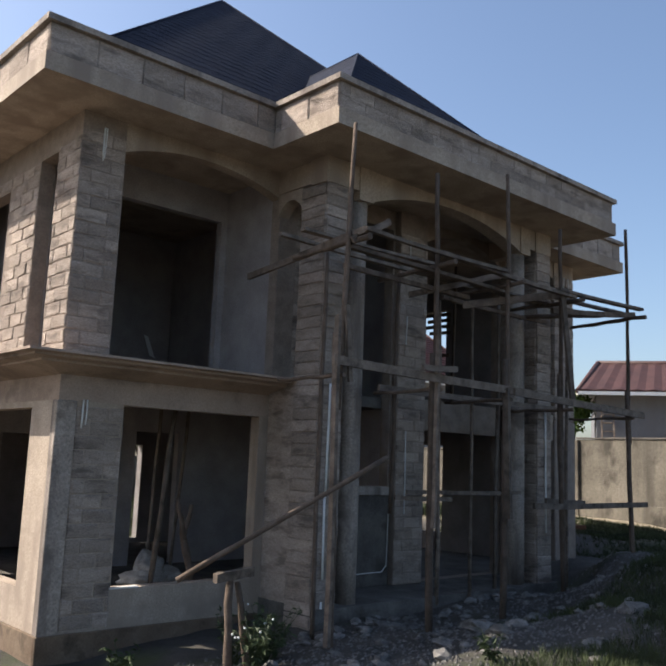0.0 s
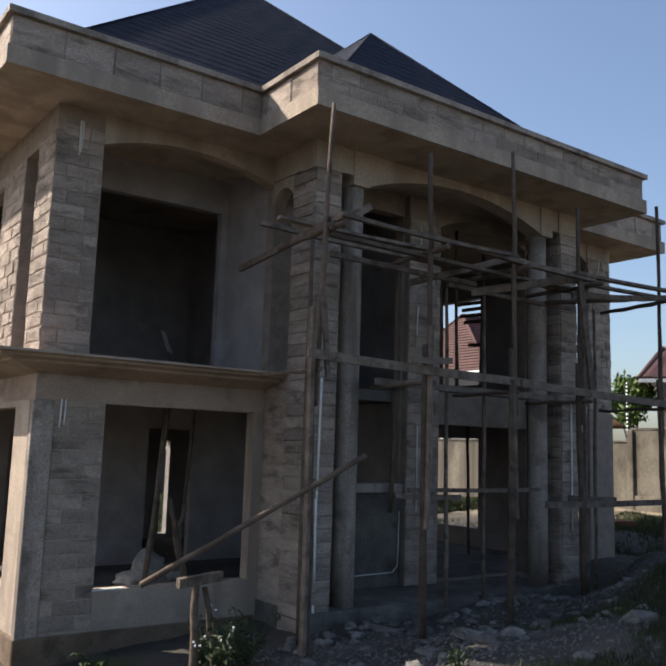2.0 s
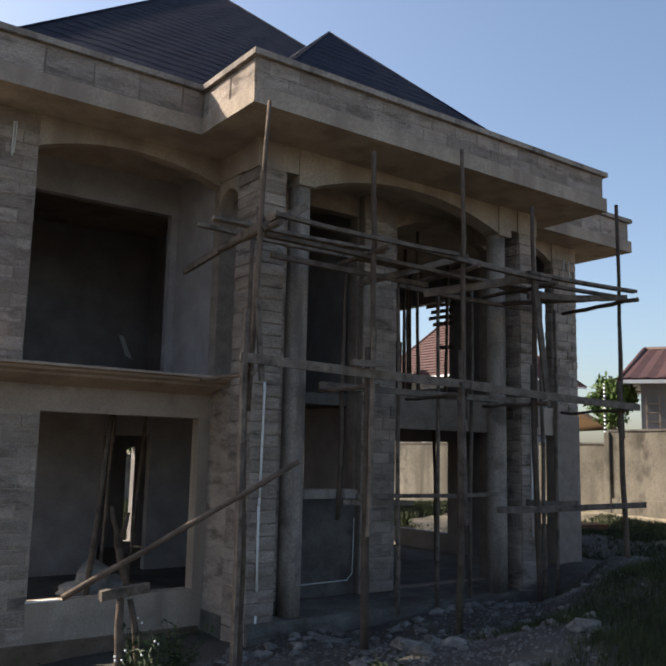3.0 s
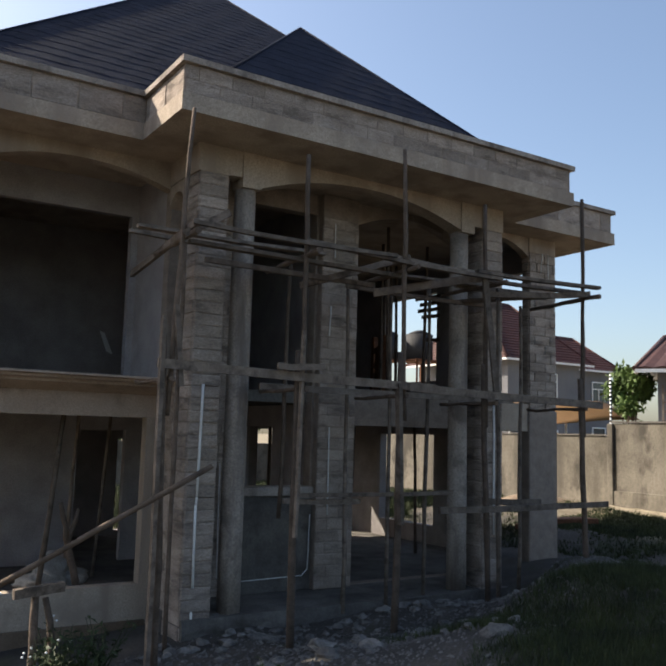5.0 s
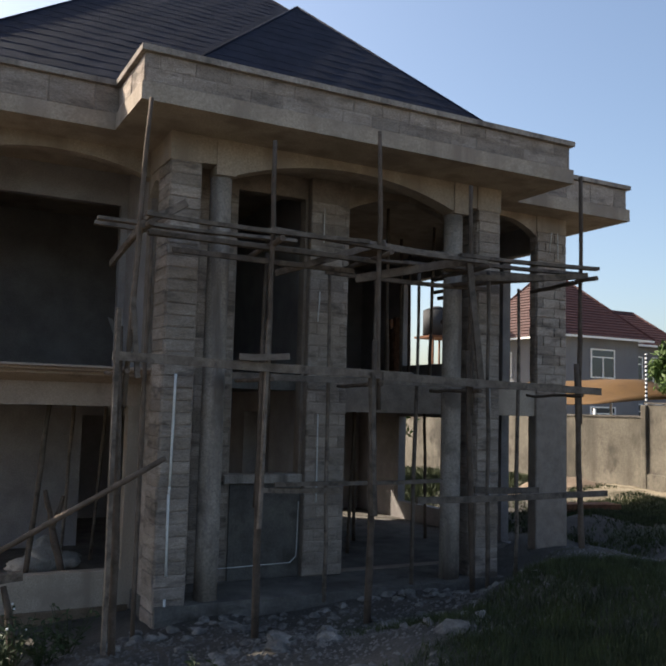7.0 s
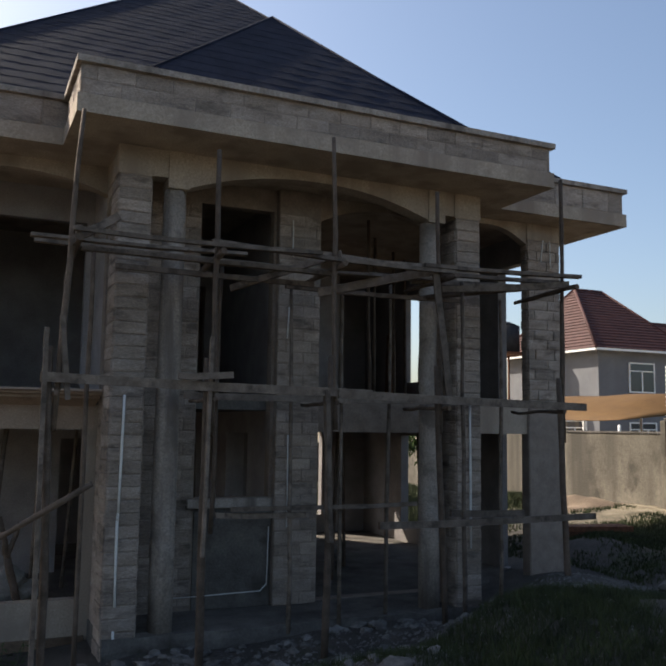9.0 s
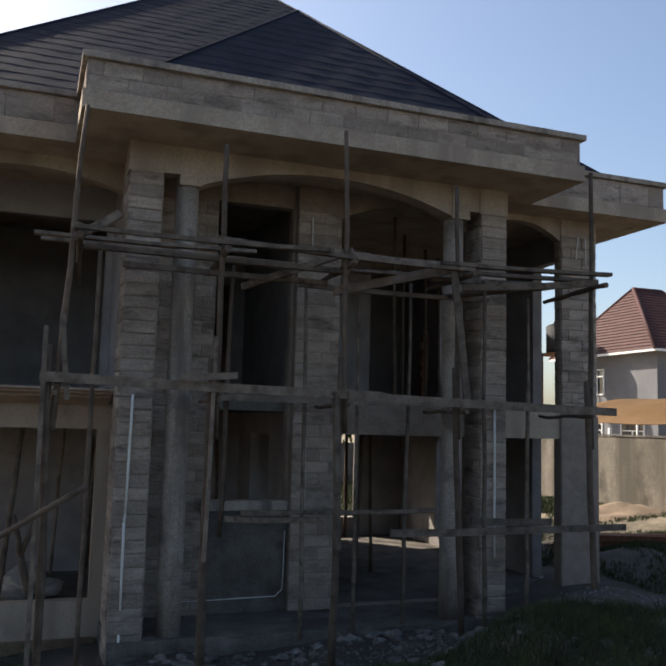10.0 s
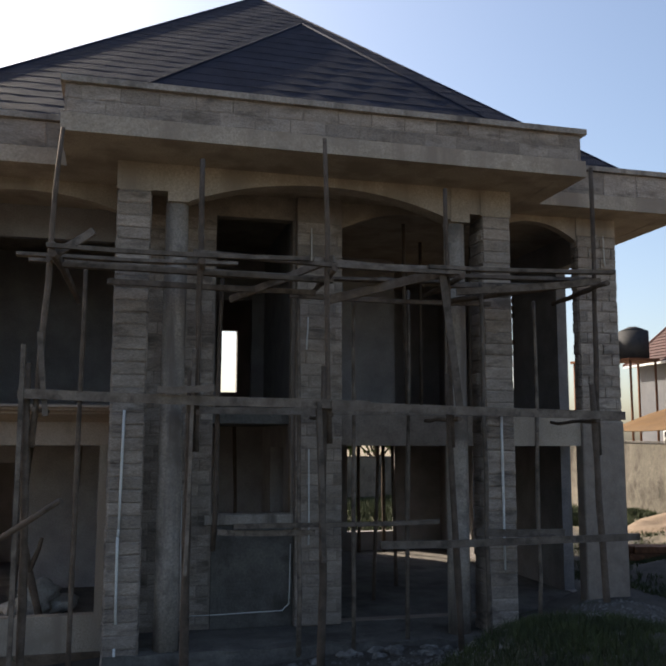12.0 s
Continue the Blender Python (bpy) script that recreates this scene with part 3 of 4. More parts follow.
# upper platform: loose poles and boards along the facade, resting on cross bearers
for p0, p1, w, h in (((6.03, 8.07, 5.30), (9.9, 7.9, 5.22), 0.07, 0.05), ((6.35, 6.75, 5.20), (9.4, 6.85, 5.24), 0.06, 0.05), ((5.95, 7.5, 5.24), (8.6, 7.45, 5.26), 0.10, 0.04),
                     ((6.5, 7.2, 5.08), (9.8, 7.25, 5.06), 0.08, 0.05), ((8.0, 6.95, 5.27), (11.5, 7.0, 5.20), 0.08, 0.05), ((8.3, 7.6, 5.15), (11.6, 7.6, 5.2), 0.14, 0.035),
                     ((9.5, 7.05, 5.28), (11.3, 7.15, 5.28), 0.05, 0.06), ((9.4, 8.1, 5.0), (12.4, 8.15, 5.02), 0.06, 0.06), ((11.0, 7.0, 5.26), (13.68, 6.95, 5.32), 0.10, 0.05),
                     ((11.2, 7.35, 5.24), (13.6, 7.3, 5.28), 0.09, 0.05), ((11.2, 7.7, 5.16), (13.5, 7.6, 5.25), 0.10, 0.05), ((11.6, 7.5, 5.05), (13.5, 7.0, 5.20), 0.06, 0.09),
                     ((10.6, 7.9, 5.25), (13.2, 7.9, 5.28), 0.12, 0.035), ((7.0, 7.85, 5.02), (9.7, 7.8, 5.0), 0.05, 0.07)):
    board(p0, p1, w, h, random.uniform(-4, 4), random.uniform(0, 0.03))
for x, z in ((6.38, 5.12), (8.05, 5.12), (9.66, 5.12), (11.33, 5.12), (13.4, 5.14)):
    pole((x + 0.05, 6.75, z), (x + 0.12, 8.33, z + random.uniform(-0.05, 0.05)), 0.04)
for x, z in ((6.28, 3.38), (8.1, 3.36), (9.72, 3.34), (11.4, 3.32), (13.38, 3.30)):
    pole((x, 6.98, z), (x + 0.05, 8.33, z), 0.03)
board((6.42, 6.8, 5.22), (6.58, 9.5, 5.02), 0.05, 0.09, 0, 0.0, "brace")
board((6.35, 7.0, 5.1), (6.86, 6.85, 5.42), 0.05, 0.09, 0, 0.0, "brace")
board((9.75, 7.0, 5.3), (8.6, 8.1, 4.9), 0.05, 0.09, 0, 0.0, "brace")
board((11.4, 7.0, 5.25), (9.9, 8.1, 4.95), 0.05, 0.12, 0, 0.0, "brace")
pole((13.2, 7.3, 5.2), (11.6, 8.2, 5.0), 0.05)
# a long loose pole leaning from the sill to the scaffold
leaner = thing("leaning_pole", "long bare timber pole leaning against the scaffold", "pole")
bm = bmesh.new()
rod(bm, (4.5, 7.64, 0.97), (6.64, 6.54, 2.40), 0.036, 0.03, 8, 0.008, 6)
part("pole", bm, DARKWOOD, leaner)

# ---- pipes and conduits on the walls ----


def conduit(pts, r=0.011, label="thin white plastic conduit fixed to the blockwork"):
    ob = thing("conduit", label, "pipe", "wall conduits")
    bm = bmesh.new()
    for p, q in zip(pts, pts[1:]):
        rod(bm, p, q, r, r, 6, 0.004, 3)
    part("tube", bm, PIPE, ob)


conduit([(7.27, 8.33, 3.42), (7.25, 8.33, 1.9), (7.24, 8.33, 1.8), (7.25, 8.33, 0.72)], 0.017)
conduit([(7.24, 8.33, 0.42), (7.24, 8.33, 0.1)], 0.017)
conduit([(12.63, 8.33, 3.40), (12.64, 8.33, 1.2)], 0.017)
conduit([(4.12, YF - 0.03, 6.62), (4.11, YF - 0.03, 6.16)], 0.012)
conduit([(4.15, YF - 0.03, 6.62), (4.14, YF - 0.03, 6.2)], 0.009)
conduit([(4.14, YF - 0.03, 2.98), (4.13, YF - 0.03, 2.62)])
conduit([(4.19, YF - 0.03, 2.98), (4.18, YF - 0.03, 2.66)])
conduit([(10.0, 9.37, 6.3), (10.0, 9.37, 5.72)])
conduit([(9.95, 9.37, 4.9), (9.93, 9.37, 4.4)])
conduit([(9.98, 9.37, 2.9), (9.98, 9.37, 1.5)])
conduit([(14.95, 9.38, 6.5), (14.9, 9.38, 6.1)])
conduit([(15.1, 9.38, 6.5), (15.12, 9.38, 6.0)])
conduit([(8.12, YF - 0.04, 2.3), (8.14, YF - 0.04, 0.62), (8.24, YF - 0.04, 0.53), (9.62, YF - 0.04, 0.55), (9.72, YF - 0.04, 0.64), (9.74, YF - 0.04, 1.5)], 0.008)

# ---- inside the house ----
sack = thing("cement_sacks", "slumped grey cement sacks heaped behind the window sill", "sack")
for k, (x, y, z, a, s) in enumerate(((5.95, 10.9, 0.50, 20, 1.0), (6.35, 11.1, 0.48, -25, 0.9), (6.1, 11.0, 0.66, 55, 0.9))):
    bm = bmesh.new()
    bmesh.ops.create_uvsphere(bm, u_segments=28, v_segments=16, radius=1)
    for v in bm.verts:
        n = noise.noise(v.co * 2 + Vector((k, 0, 0))) * 0.28 + noise.noise(v.co * 5 + Vector((0, k, 0))) * 0.12
        v.co = Vector((math.copysign(abs(v.co.x) ** 0.6, v.co.x) * 0.36 * s, math.copysign(abs(v.co.y) ** 0.6, v.co.y) * 0.24 * s, v.co.z * 0.125 * s)) * (1 + n)
    for f in bm.faces:
        f.smooth = True
    bmesh.ops.transform(bm, matrix=pose(x, y, z, 12 * k, -10 * k, a), verts=bm.verts)
    part("sack", bm, SACK, sack)


def prop(p0, p1, r=0.035, wood=True):
    ob = thing("timber_prop", "bare timber prop standing on the floor inside", "timber", "floor props")
    bm = bmesh.new()
    rod(bm, p0, p1, r, r * 0.9, 8, 0.01, 5)
    part("post", bm, WOOD if wood else DARKWOOD, ob)


prop((5.75, 10.35, 0.34), (5.98, 10.3, 3.26), 0.042)
prop((7.0, 11.9, 0.34), (7.15, 11.8, 3.26), 0.03)
prop((6.5, 11.8, 0.34), (6.6, 11.8, 3.26), 0.03)
for x, y, z0, z1 in ((11.5, 11.0, 0.34, 3.26), (12.3, 12.2, 0.34, 3.26), (11.9, 10.4, 3.46, 6.75), (12.6, 11.6, 3.46, 6.75), (13.6, 12.6, 3.46, 6.75), (14.2, 13.2, 3.46, 6.75), (13.4, 11.2, 3.46, 6.75),
                     (8.35, 10.2, 3.46, 6.75), (9.3, 12.2, 0.34, 3.26), (13.9, 12.0, 0.34, 3.26)):
    prop((x, y, z0), (x + random.uniform(-0.08, 0.08), y, z1), 0.035, False)
prop((12.90, 16.72, 0.34), (12.86, 16.72, 3.26), 0.05, False)
prop((13.52, 16.72, 0.34), (13.50, 16.72, 3.26), 0.05, False)
slats = thing("nailed_slats", "rough boards nailed across the corner of the upper window", "boards")
for k, (z, y1) in enumerate(((5.62, 13.35), (5.78, 13.5), (5.93, 13.42), (6.08, 13.6), (5.05, 13.2))):
    bm = bmesh.new()
    plank(bm, (15.08, 12.7, z), (15.08, y1, z + 0.02), 0.03, 0.085)
    part("board", bm, DARKWOOD, slats)
frame_ = thing("wooden_trestle", "rough reddish timber frame standing on the upper floor", "trestle")
for x, y, z0, z1 in ((13.9, 13.3, 3.46, 5.1), (14.2, 13.9, 3.46, 4.9), (14.5, 14.5, 3.46, 5.2), (14.0, 13.6, 3.46, 4.7)):
    bm = bmesh.new()
    plank(bm, (x, y, z0), (x + 0.03, y, z1), 0.13, 0.11)
    part("post", bm, RUST, frame_)
for z in (4.2, 4.45, 4.8):
    bm = bmesh.new()
    plank(bm, (13.75, 13.1, z), (14.75, 14.9, z + 0.05), 0.06, 0.14)
    part("rail", bm, RUST, frame_)
branch = thing("forked_branch", "forked bare branch leaning inside the window opening", "branch")
bm = bmesh.new()
rod(bm, (6.25, 9.95, 0.34), (6.02, 9.98, 1.2), 0.06, 0.05, 8, 0.02, 4)
rod(bm, (6.02, 9.98, 1.2), (5.92, 10.0, 1.72), 0.045, 0.03, 8, 0.015, 3)
rod(bm, (6.03, 9.98, 1.15), (6.2, 10.05, 1.62), 0.04, 0.025, 8, 0.015, 3)
part("limb", bm, DARKWOOD, branch)
# pale sheet added on the upper room's wall in place of a daylight gap
daylight = thing("daylight_gap", "pale sheet in place of a bright daylight gap in the dark back wall", "paper")
bm = bmesh.new()
vs = [bm.verts.new(p) for p in ((7.68, 14.56, 4.75), (7.78, 14.56, 4.72), (7.97, 14.56, 4.29), (7.84, 14.56, 4.34))]
bm.faces.new(vs)
r = bmesh.ops.extrude_face_region(bm, geom=bm.faces[:])
bmesh.ops.translate(bm, verts=[v for v in r["geom"] if isinstance(v, bmesh.types.BMVert)], vec=(0, 0.012, 0))
part("sheet", bm, WHITE, daylight)
chip = thing("mortar_strip", "pale mortar bed along the end of the window sill", "mortar")
bm = bmesh.new()
box(bm, 4.70, 5.12, YF - 0.01, YF + 0.08, 0.60, 0.622, 0.004)
part("bed", bm, PIPE, chip)

# stake with a short board before the left window
stake = thing("stake_with_board", "short weathered stake with a small board across its top", "stake")
bm = bmesh.new()
rod(bm, (5.02, 7.3, -0.1), (5.0, 7.36, 0.98), 0.05, 0.045, 8, 0.015, 4)
part("post", bm, DARKWOOD, stake)
bm = bmesh.new()
rod(bm, (5.3, 7.3, -0.1), (5.12, 7.36, 0.95), 0.04, 0.035, 8, 0.015, 4)
part("post", bm, DARKWOOD, stake)
bm = bmesh.new()
plank(bm, (4.76, 7.28, 1.02), (5.30, 7.34, 1.06), 0.07, 0.10, 4, 0)
part("board", bm, WOOD, stake)

# ---- boundary walls ----


def fence(name, x0, y0, x1, y1, z0, z1, cap=0.05):
    ob = thing(name, "weathered cement-rendered boundary wall with dark streaks", "wall", kind="structure")
    d = Vector((x1 - x0, y1 - y0, 0))
    n = max(2, int(d.length / 0.6))
    side = Vector((-d.y, d.x, 0)).normalized() * 0.11
    bm = bmesh.new()
    rows = []
    for i in range(n + 1):
        p = Vector((x0, y0, 0)) + d * (i / n)
        top = z1 + noise.noise(p * 0.8) * 0.05
        rows.append([bm.verts.new((q.x, q.y, z)) for q, z in ((p - side, z0), (p - side, top), (p + side, top + 0.01), (p + side, z0))])
    for a, c in zip(rows, rows[1:]):
        for k in range(3):
            bm.faces.new((a[k], a[k + 1], c[k + 1], c[k]))
    bm.faces.new(rows[0]), bm.faces.new(rows[-1][::-1])
    part("panel", bm, FENCE, ob)
    bm = bmesh.new()
    plank(bm, (x0, y0, z1 + 0.03), (x1, y1, z1 + 0.03), 0.28, cap, 0, 0, n)
    part("coping", bm, DARKCEM, ob)
    return ob


fence("boundary_wall", 22.3, -30, 22.3, 13.55, 0.2, 3.32)
fence("boundary_wall", 22.38, 13.56, 22.38, 31.0, 0.2, 2.95)
bm = bmesh.new()
plank(bm, (22.15, 2.0, 1.05), (22.15, 13.4, 1.05), 0.12, 0.75, 0, 0, 24)
part("wall_footing", bm, FENCE, tagged(new("boundary_footing"), "rough stained footing along the boundary wall", "footing", kind="structure"))
fence("boundary_wall", -30, 31.2, 22.2, 31.2, -0.2, 2.24)
bm = bmesh.new()
box(bm, 22.12, 22.55, 13.45, 13.65, 0.2, 3.3, 0.02)
part("corner_pier", bm, FENCE, tagged(new("boundary_pier"), "square rendered pier in the boundary wall", "pier", kind="structure"))


# ---- neighbouring houses ----
def hip_house(name, label, m, w, d, z0, ze, rise, roofmat, wallmat, over=0.7, ridge=0.0, rib=0.0):
    """A box with a hipped roof in its own axes: the front along x at y = 0, m sets its place."""
    ob = thing(name, label, "house")
    bm = bmesh.new()
    box(bm, -w / 2, w / 2, 0, d, z0, ze)
    part("wall", bm, wallmat, ob).matrix_basis = m
    a, c, e, f = (-w / 2 - over, -over, ze), (w / 2 + over, -over, ze), (w / 2 + over, d + over, ze), (-w / 2 - over, d + over, ze)
    t0, t1 = (-ridge / 2, d / 2, ze + rise), (ridge / 2, d / 2, ze + rise)
    for nm, tri in (("roof_front", [a, c, t1, t0]), ("roof_right", [c, e, t1, t1]), ("roof_back", [e, f, t0, t1]), ("roof_left", [f, a, t0, t0])):
        p0, p1, q1, q0 = [Vector(p) for p in tri]
        n = 1 if rib else int((q0 - p0).length / 0.36)
        nrm = (p1 - p0).cross(q0 - p0).normalized()
        nrm = nrm if nrm.z > 0 else -nrm
        bm = bmesh.new()
        for k in range(n):
            f0, f1 = k / n, (k + 1) / n
            l0, l1, h1, h0 = p0.lerp(q0, f0), p1.lerp(q1, f0), p1.lerp(q1, f1), p0.lerp(q0, f1)
            cols = max(1, int((l1 - l0).length / 0.3)) if rib else 1
            pts = []
            for i in range(cols + 1):
                u = i / cols
                wv = rib * (i % 2)
                pts.append((bm.verts.new(l0.lerp(l1, u)), bm.verts.new(l0.lerp(l1, u) + nrm * (0.05 + wv)), bm.verts.new(h0.lerp(h1, u) + nrm * wv)))
            for l, r in zip(pts, pts[1:]):
                bm.faces.new((l[0], r[0], r[1], l[1]))
                bm.faces.new((l[1], r[1], r[2], l[2]) if (l[2].co - r[2].co).length > 1e-4 else (l[1], r[1], r[2]))
        bmesh.ops.remove_doubles(bm, verts=bm.verts, dist=0.002)
        part(nm, bm, roofmat, ob).matrix_basis = m
    bm = bmesh.new()
    for p, q in ((a, t0), (c, t1), (e, t1), (f, t0), (t0, t1)):
        if (Vector(p) - Vector(q)).length > 0.1:
            rod(bm, p, q, 0.11, 0.11, 8)
    part("ridge_cap", bm, roofmat, ob).matrix_basis = m
    bm = bmesh.new()
    box(bm, -w / 2 - over, w / 2 + over, -over - 0.04, -over + 0.04, ze - 0.14, ze - 0.01)
    box(bm, -w / 2 - over - 0.04, -w / 2 - over + 0.04, -over + 0.05, d + over, ze - 0.14, ze - 0.01)
    box(bm, -w / 2 - over + 0.05, w / 2 + over, -over + 0.05, d + over, ze - 0.06, ze - 0.012)
    part("fascia", bm, WHITE, ob).matrix_basis = m
    return ob


def house_window(ob, m, x, z, w, h, y=-0.02, panes=2, turn=0):
    mm = m @ pose(x, y, z, 0, 0, turn)
    b = 0.08
    holes = [(-w / 2 + b, w / 2 - b, h * 0.7 + b * 0.8, h - b)]
    for k in range(panes):
        lo, hi = -w / 2 + w * k / panes + (b if k == 0 else 0.04), -w / 2 + w * (k + 1) / panes - (b if k == panes - 1 else 0.04)
        holes.append((lo, hi, b, h * 0.7))
    bm = grid_wall("x", -w / 2, w / 2, -0.06, 0.05, 0, h, holes)
    win = part("window", bm, WHITE, ob, "white window frame")
    win.matrix_basis = mm
    bm = bmesh.new()
    box(bm, -w / 2 + b, w / 2 - b, -0.012, 0.01, b, h - b)
    part("pane", bm, GLASS, win)


M2 = pose(44.45, 36.7, 0, 0, 0, -1)
h2 = hip_house("neighbour_house", "two-storey grey-white house with a red-brown tiled hip roof", M2, 6.7, 9.4, 0.5, 8.0, 4.55, REDTILE, WALLPAINT, 0.7, 2.3)
for x, z, w, h, n in ((0.1, 5.35, 2.1, 1.9, 2), (0.1, 1.9, 2.2, 1.6, 3)):
    house_window(h2, M2, x, z, w, h, -0.02, n)
for y, z, w in ((5.6, 5.4, 1.4), (2.2, 1.9, 2.2), (6.0, 1.9, 1.8)):
    house_window(h2, M2, -3.37, z, w, 1.7, y, 2, -90)
# its lower wing beside it
M4 = pose(50.0, 38.2, 0, 0, 0, -1)
h4 = hip_house("neighbour_wing", "grey-white side wing with a dark red tiled hip roof", M4, 5.9, 6.2, 0.5, 7.9, 2.7, REDTILE, WALLPAINT, 0.7, 4.6)
for x, z in ((-0.8, 5.2), (1.6, 5.2), (-0.8, 1.9), (1.6, 1.9)):
    house_window(h4, M4, x, z, 1.4, 1.9, -0.02, 2)
M3 = pose(30.8, 12.9, 0, 0, 0, -57)
h3 = hip_house("low_neighbour_house", "low white-walled house with a maroon ribbed metal roof", M3, 8.6, 4.6, 0.8, 5.4, 1.45, MAROON, WALLPAINT, 0.7, 8.2, 0.04)
# ladder leaning on the low house
ladder = thing("ladder", "short wooden ladder leaning against a white wall", "ladder")
ML = M3 @ pose(-3.9, -0.62, 2.3, -12, 0, 0)
for x in (-0.22, 0.22):
    bm = bmesh.new()
    box(bm, x - 0.03, x + 0.03, -0.03, 0.03, 0, 2.6)
    part("stile", bm, WOOD, ladder).matrix_basis = ML
for k in range(7):
    bm = bmesh.new()
    box(bm, -0.19, 0.19, -0.02, 0.02, 0.25 + k * 0.34, 0.30 + k * 0.34)
    part("rung", bm, WOOD, ladder).matrix_basis = ML
# fabric car port
port = thing("shade_canopy", "orange fabric shade canopy on white posts behind the wall", "canopy")
bm = bmesh.new()
rows = []
for i in range(15):
    y = 18.0 + i * 0.5
    dip = 0.22 * math.sin(math.pi * ((i % 7) / 7)) if i % 7 else 0
    rows.append([bm.verts.new((25.2 + 4.2 * f, y, 3.4 + 1.05 * math.sin(f * 1.57) * min(1.0, 0.25 + i * 0.22) - dip * 0.2)) for f in (0, 0.2, 0.4, 0.6, 0.8, 1.0)])
for a, c in zip(rows, rows[1:]):
    for k in range(5):
        f = bm.faces.new((a[k], a[k + 1], c[k + 1], c[k]))
        f.smooth = True
r = bmesh.ops.extrude_face_region(bm, geom=bm.faces[:])
bmesh.ops.translate(bm, verts=[v for v in r["geom"] if isinstance(v, bmesh.types.BMVert)], vec=(0, 0, -0.03))
part("fabric", bm, AWNING, port)
for y in (18.4, 21.4, 24.6):
    for x, z in ((25.25, 3.2), (29.2, 4.3)):
        bm = bmesh.new()
        rod(bm, (x, y, 0.8), (x, y, z), 0.05, 0.05, 8)
        part("post", bm, WHITE, port)
# striped pole by the wall's step
bm = bmesh.new()
rod(bm, (23.0, 14.2, 0.9), (23.0, 14.2, 4.8), 0.03, 0.03, 8)
spole = tagged(part("striped_pole", bm, WHITE), "thin pole with black and white bands behind the wall", "pole")
for k in range(16):
    bm = bmesh.new()
    rod(bm, (23.0, 14.2, 2.9 + k * 0.12), (23.0, 14.2, 2.96 + k * 0.12), 0.034, 0.034, 8)
    part("band", bm, BLACK, spole)
# water tanks on steel stands
for tx, ty in ((38.9, 43.2), (36.9, 44.6)):
    tank = thing("water_tank", "black plastic water tank on a rusty steel stand", "tank", "water tanks")
    bm = bmesh.new()
    rod(bm, (tx, ty, 8.1), (tx, ty, 9.9), 0.95, 0.95, 20)
    rod(bm, (tx, ty, 9.9), (tx, ty, 10.2), 0.95, 0.3, 20)
    part("drum", bm, BLACK, tank)
    for dx in (-0.9, 0.9):
        for dy in (-0.9, 0.9):
            bm = bmesh.new()
            rod(bm, (tx + dx, ty + dy, 0.5), (tx + dx, ty + dy, 8.0), 0.08, 0.08, 6)
            part("leg", bm, RUST, tank)
    bm = bmesh.new()
    box(bm, tx - 1.1, tx + 1.1, ty - 1.1, ty + 1.1, 7.95, 8.1)
    part("deck", bm, RUST, tank)


# ---- plants ----
def tree(name, label, base, height, spread, trunk_r, leaves, seed, size=0.16):
    rnd = random.Random(seed)
    ob = thing(name, label, "tree")
    bm = bmesh.new()
    b = Vector(base)
    fork = b + Vector((0, 0, height * 0.35))
    rod(bm, b, fork, trunk_r, trunk_r * 0.7, 8, 0.03, 3)
    tips = []
    for k in range(7):
        a = k * 0.9 + rnd.random()
        tip = fork + Vector((math.cos(a) * spread * rnd.uniform(0.3, 0.7), math.sin(a) * spread * rnd.uniform(0.3, 0.7), height * rnd.uniform(0.25, 0.6)))
        rod(bm, fork, tip, trunk_r * 0.45, trunk_r * 0.12, 6, 0.03, 3)
        tips.append(tip)
    part("trunk", bm, DARKWOOD, ob)
    bm = bmesh.new()
    for k in range(leaves):
        c = rnd.choice(tips)
        p = c + Vector((rnd.gauss(0, 1), rnd.gauss(0, 1), rnd.gauss(0, 0.8))) * spread * 0.22
        q = Euler((rnd.uniform(0, 6), rnd.uniform(0, 6), rnd.uniform(0, 6))).to_matrix()
        s = size * rnd.uniform(0.6, 1.3)
        vs = [bm.verts.new(p + q @ Vector(v) * s) for v in ((-1, 0, 0), (0, -0.38, 0.08), (1, 0, 0), (0, 0.38, 0.08))]
        bm.faces.new(vs)
    part("crown", bm, LEAF, ob)


tree("garden_tree", "small bright green leafy tree behind the boundary wall", (28.6, 17.8, 0.9), 4.9, 0.85, 0.08, 4200, 3, 0.13)
tree("garden_tree", "leafy tree beyond the back wall", (19.0, 34.5, 0.4), 4.4, 2.6, 0.14, 2600, 5, 0.2)
tree("garden_tree", "leafy tree beyond the back wall", (14.5, 34.0, 0.4), 3.8, 2.4, 0.14, 2200, 6, 0.2)
tree("shrub", "green shrub growing behind the house", (17.6, 20.6, 0.6), 2.3, 1.3, 0.05, 1400, 8, 0.12)


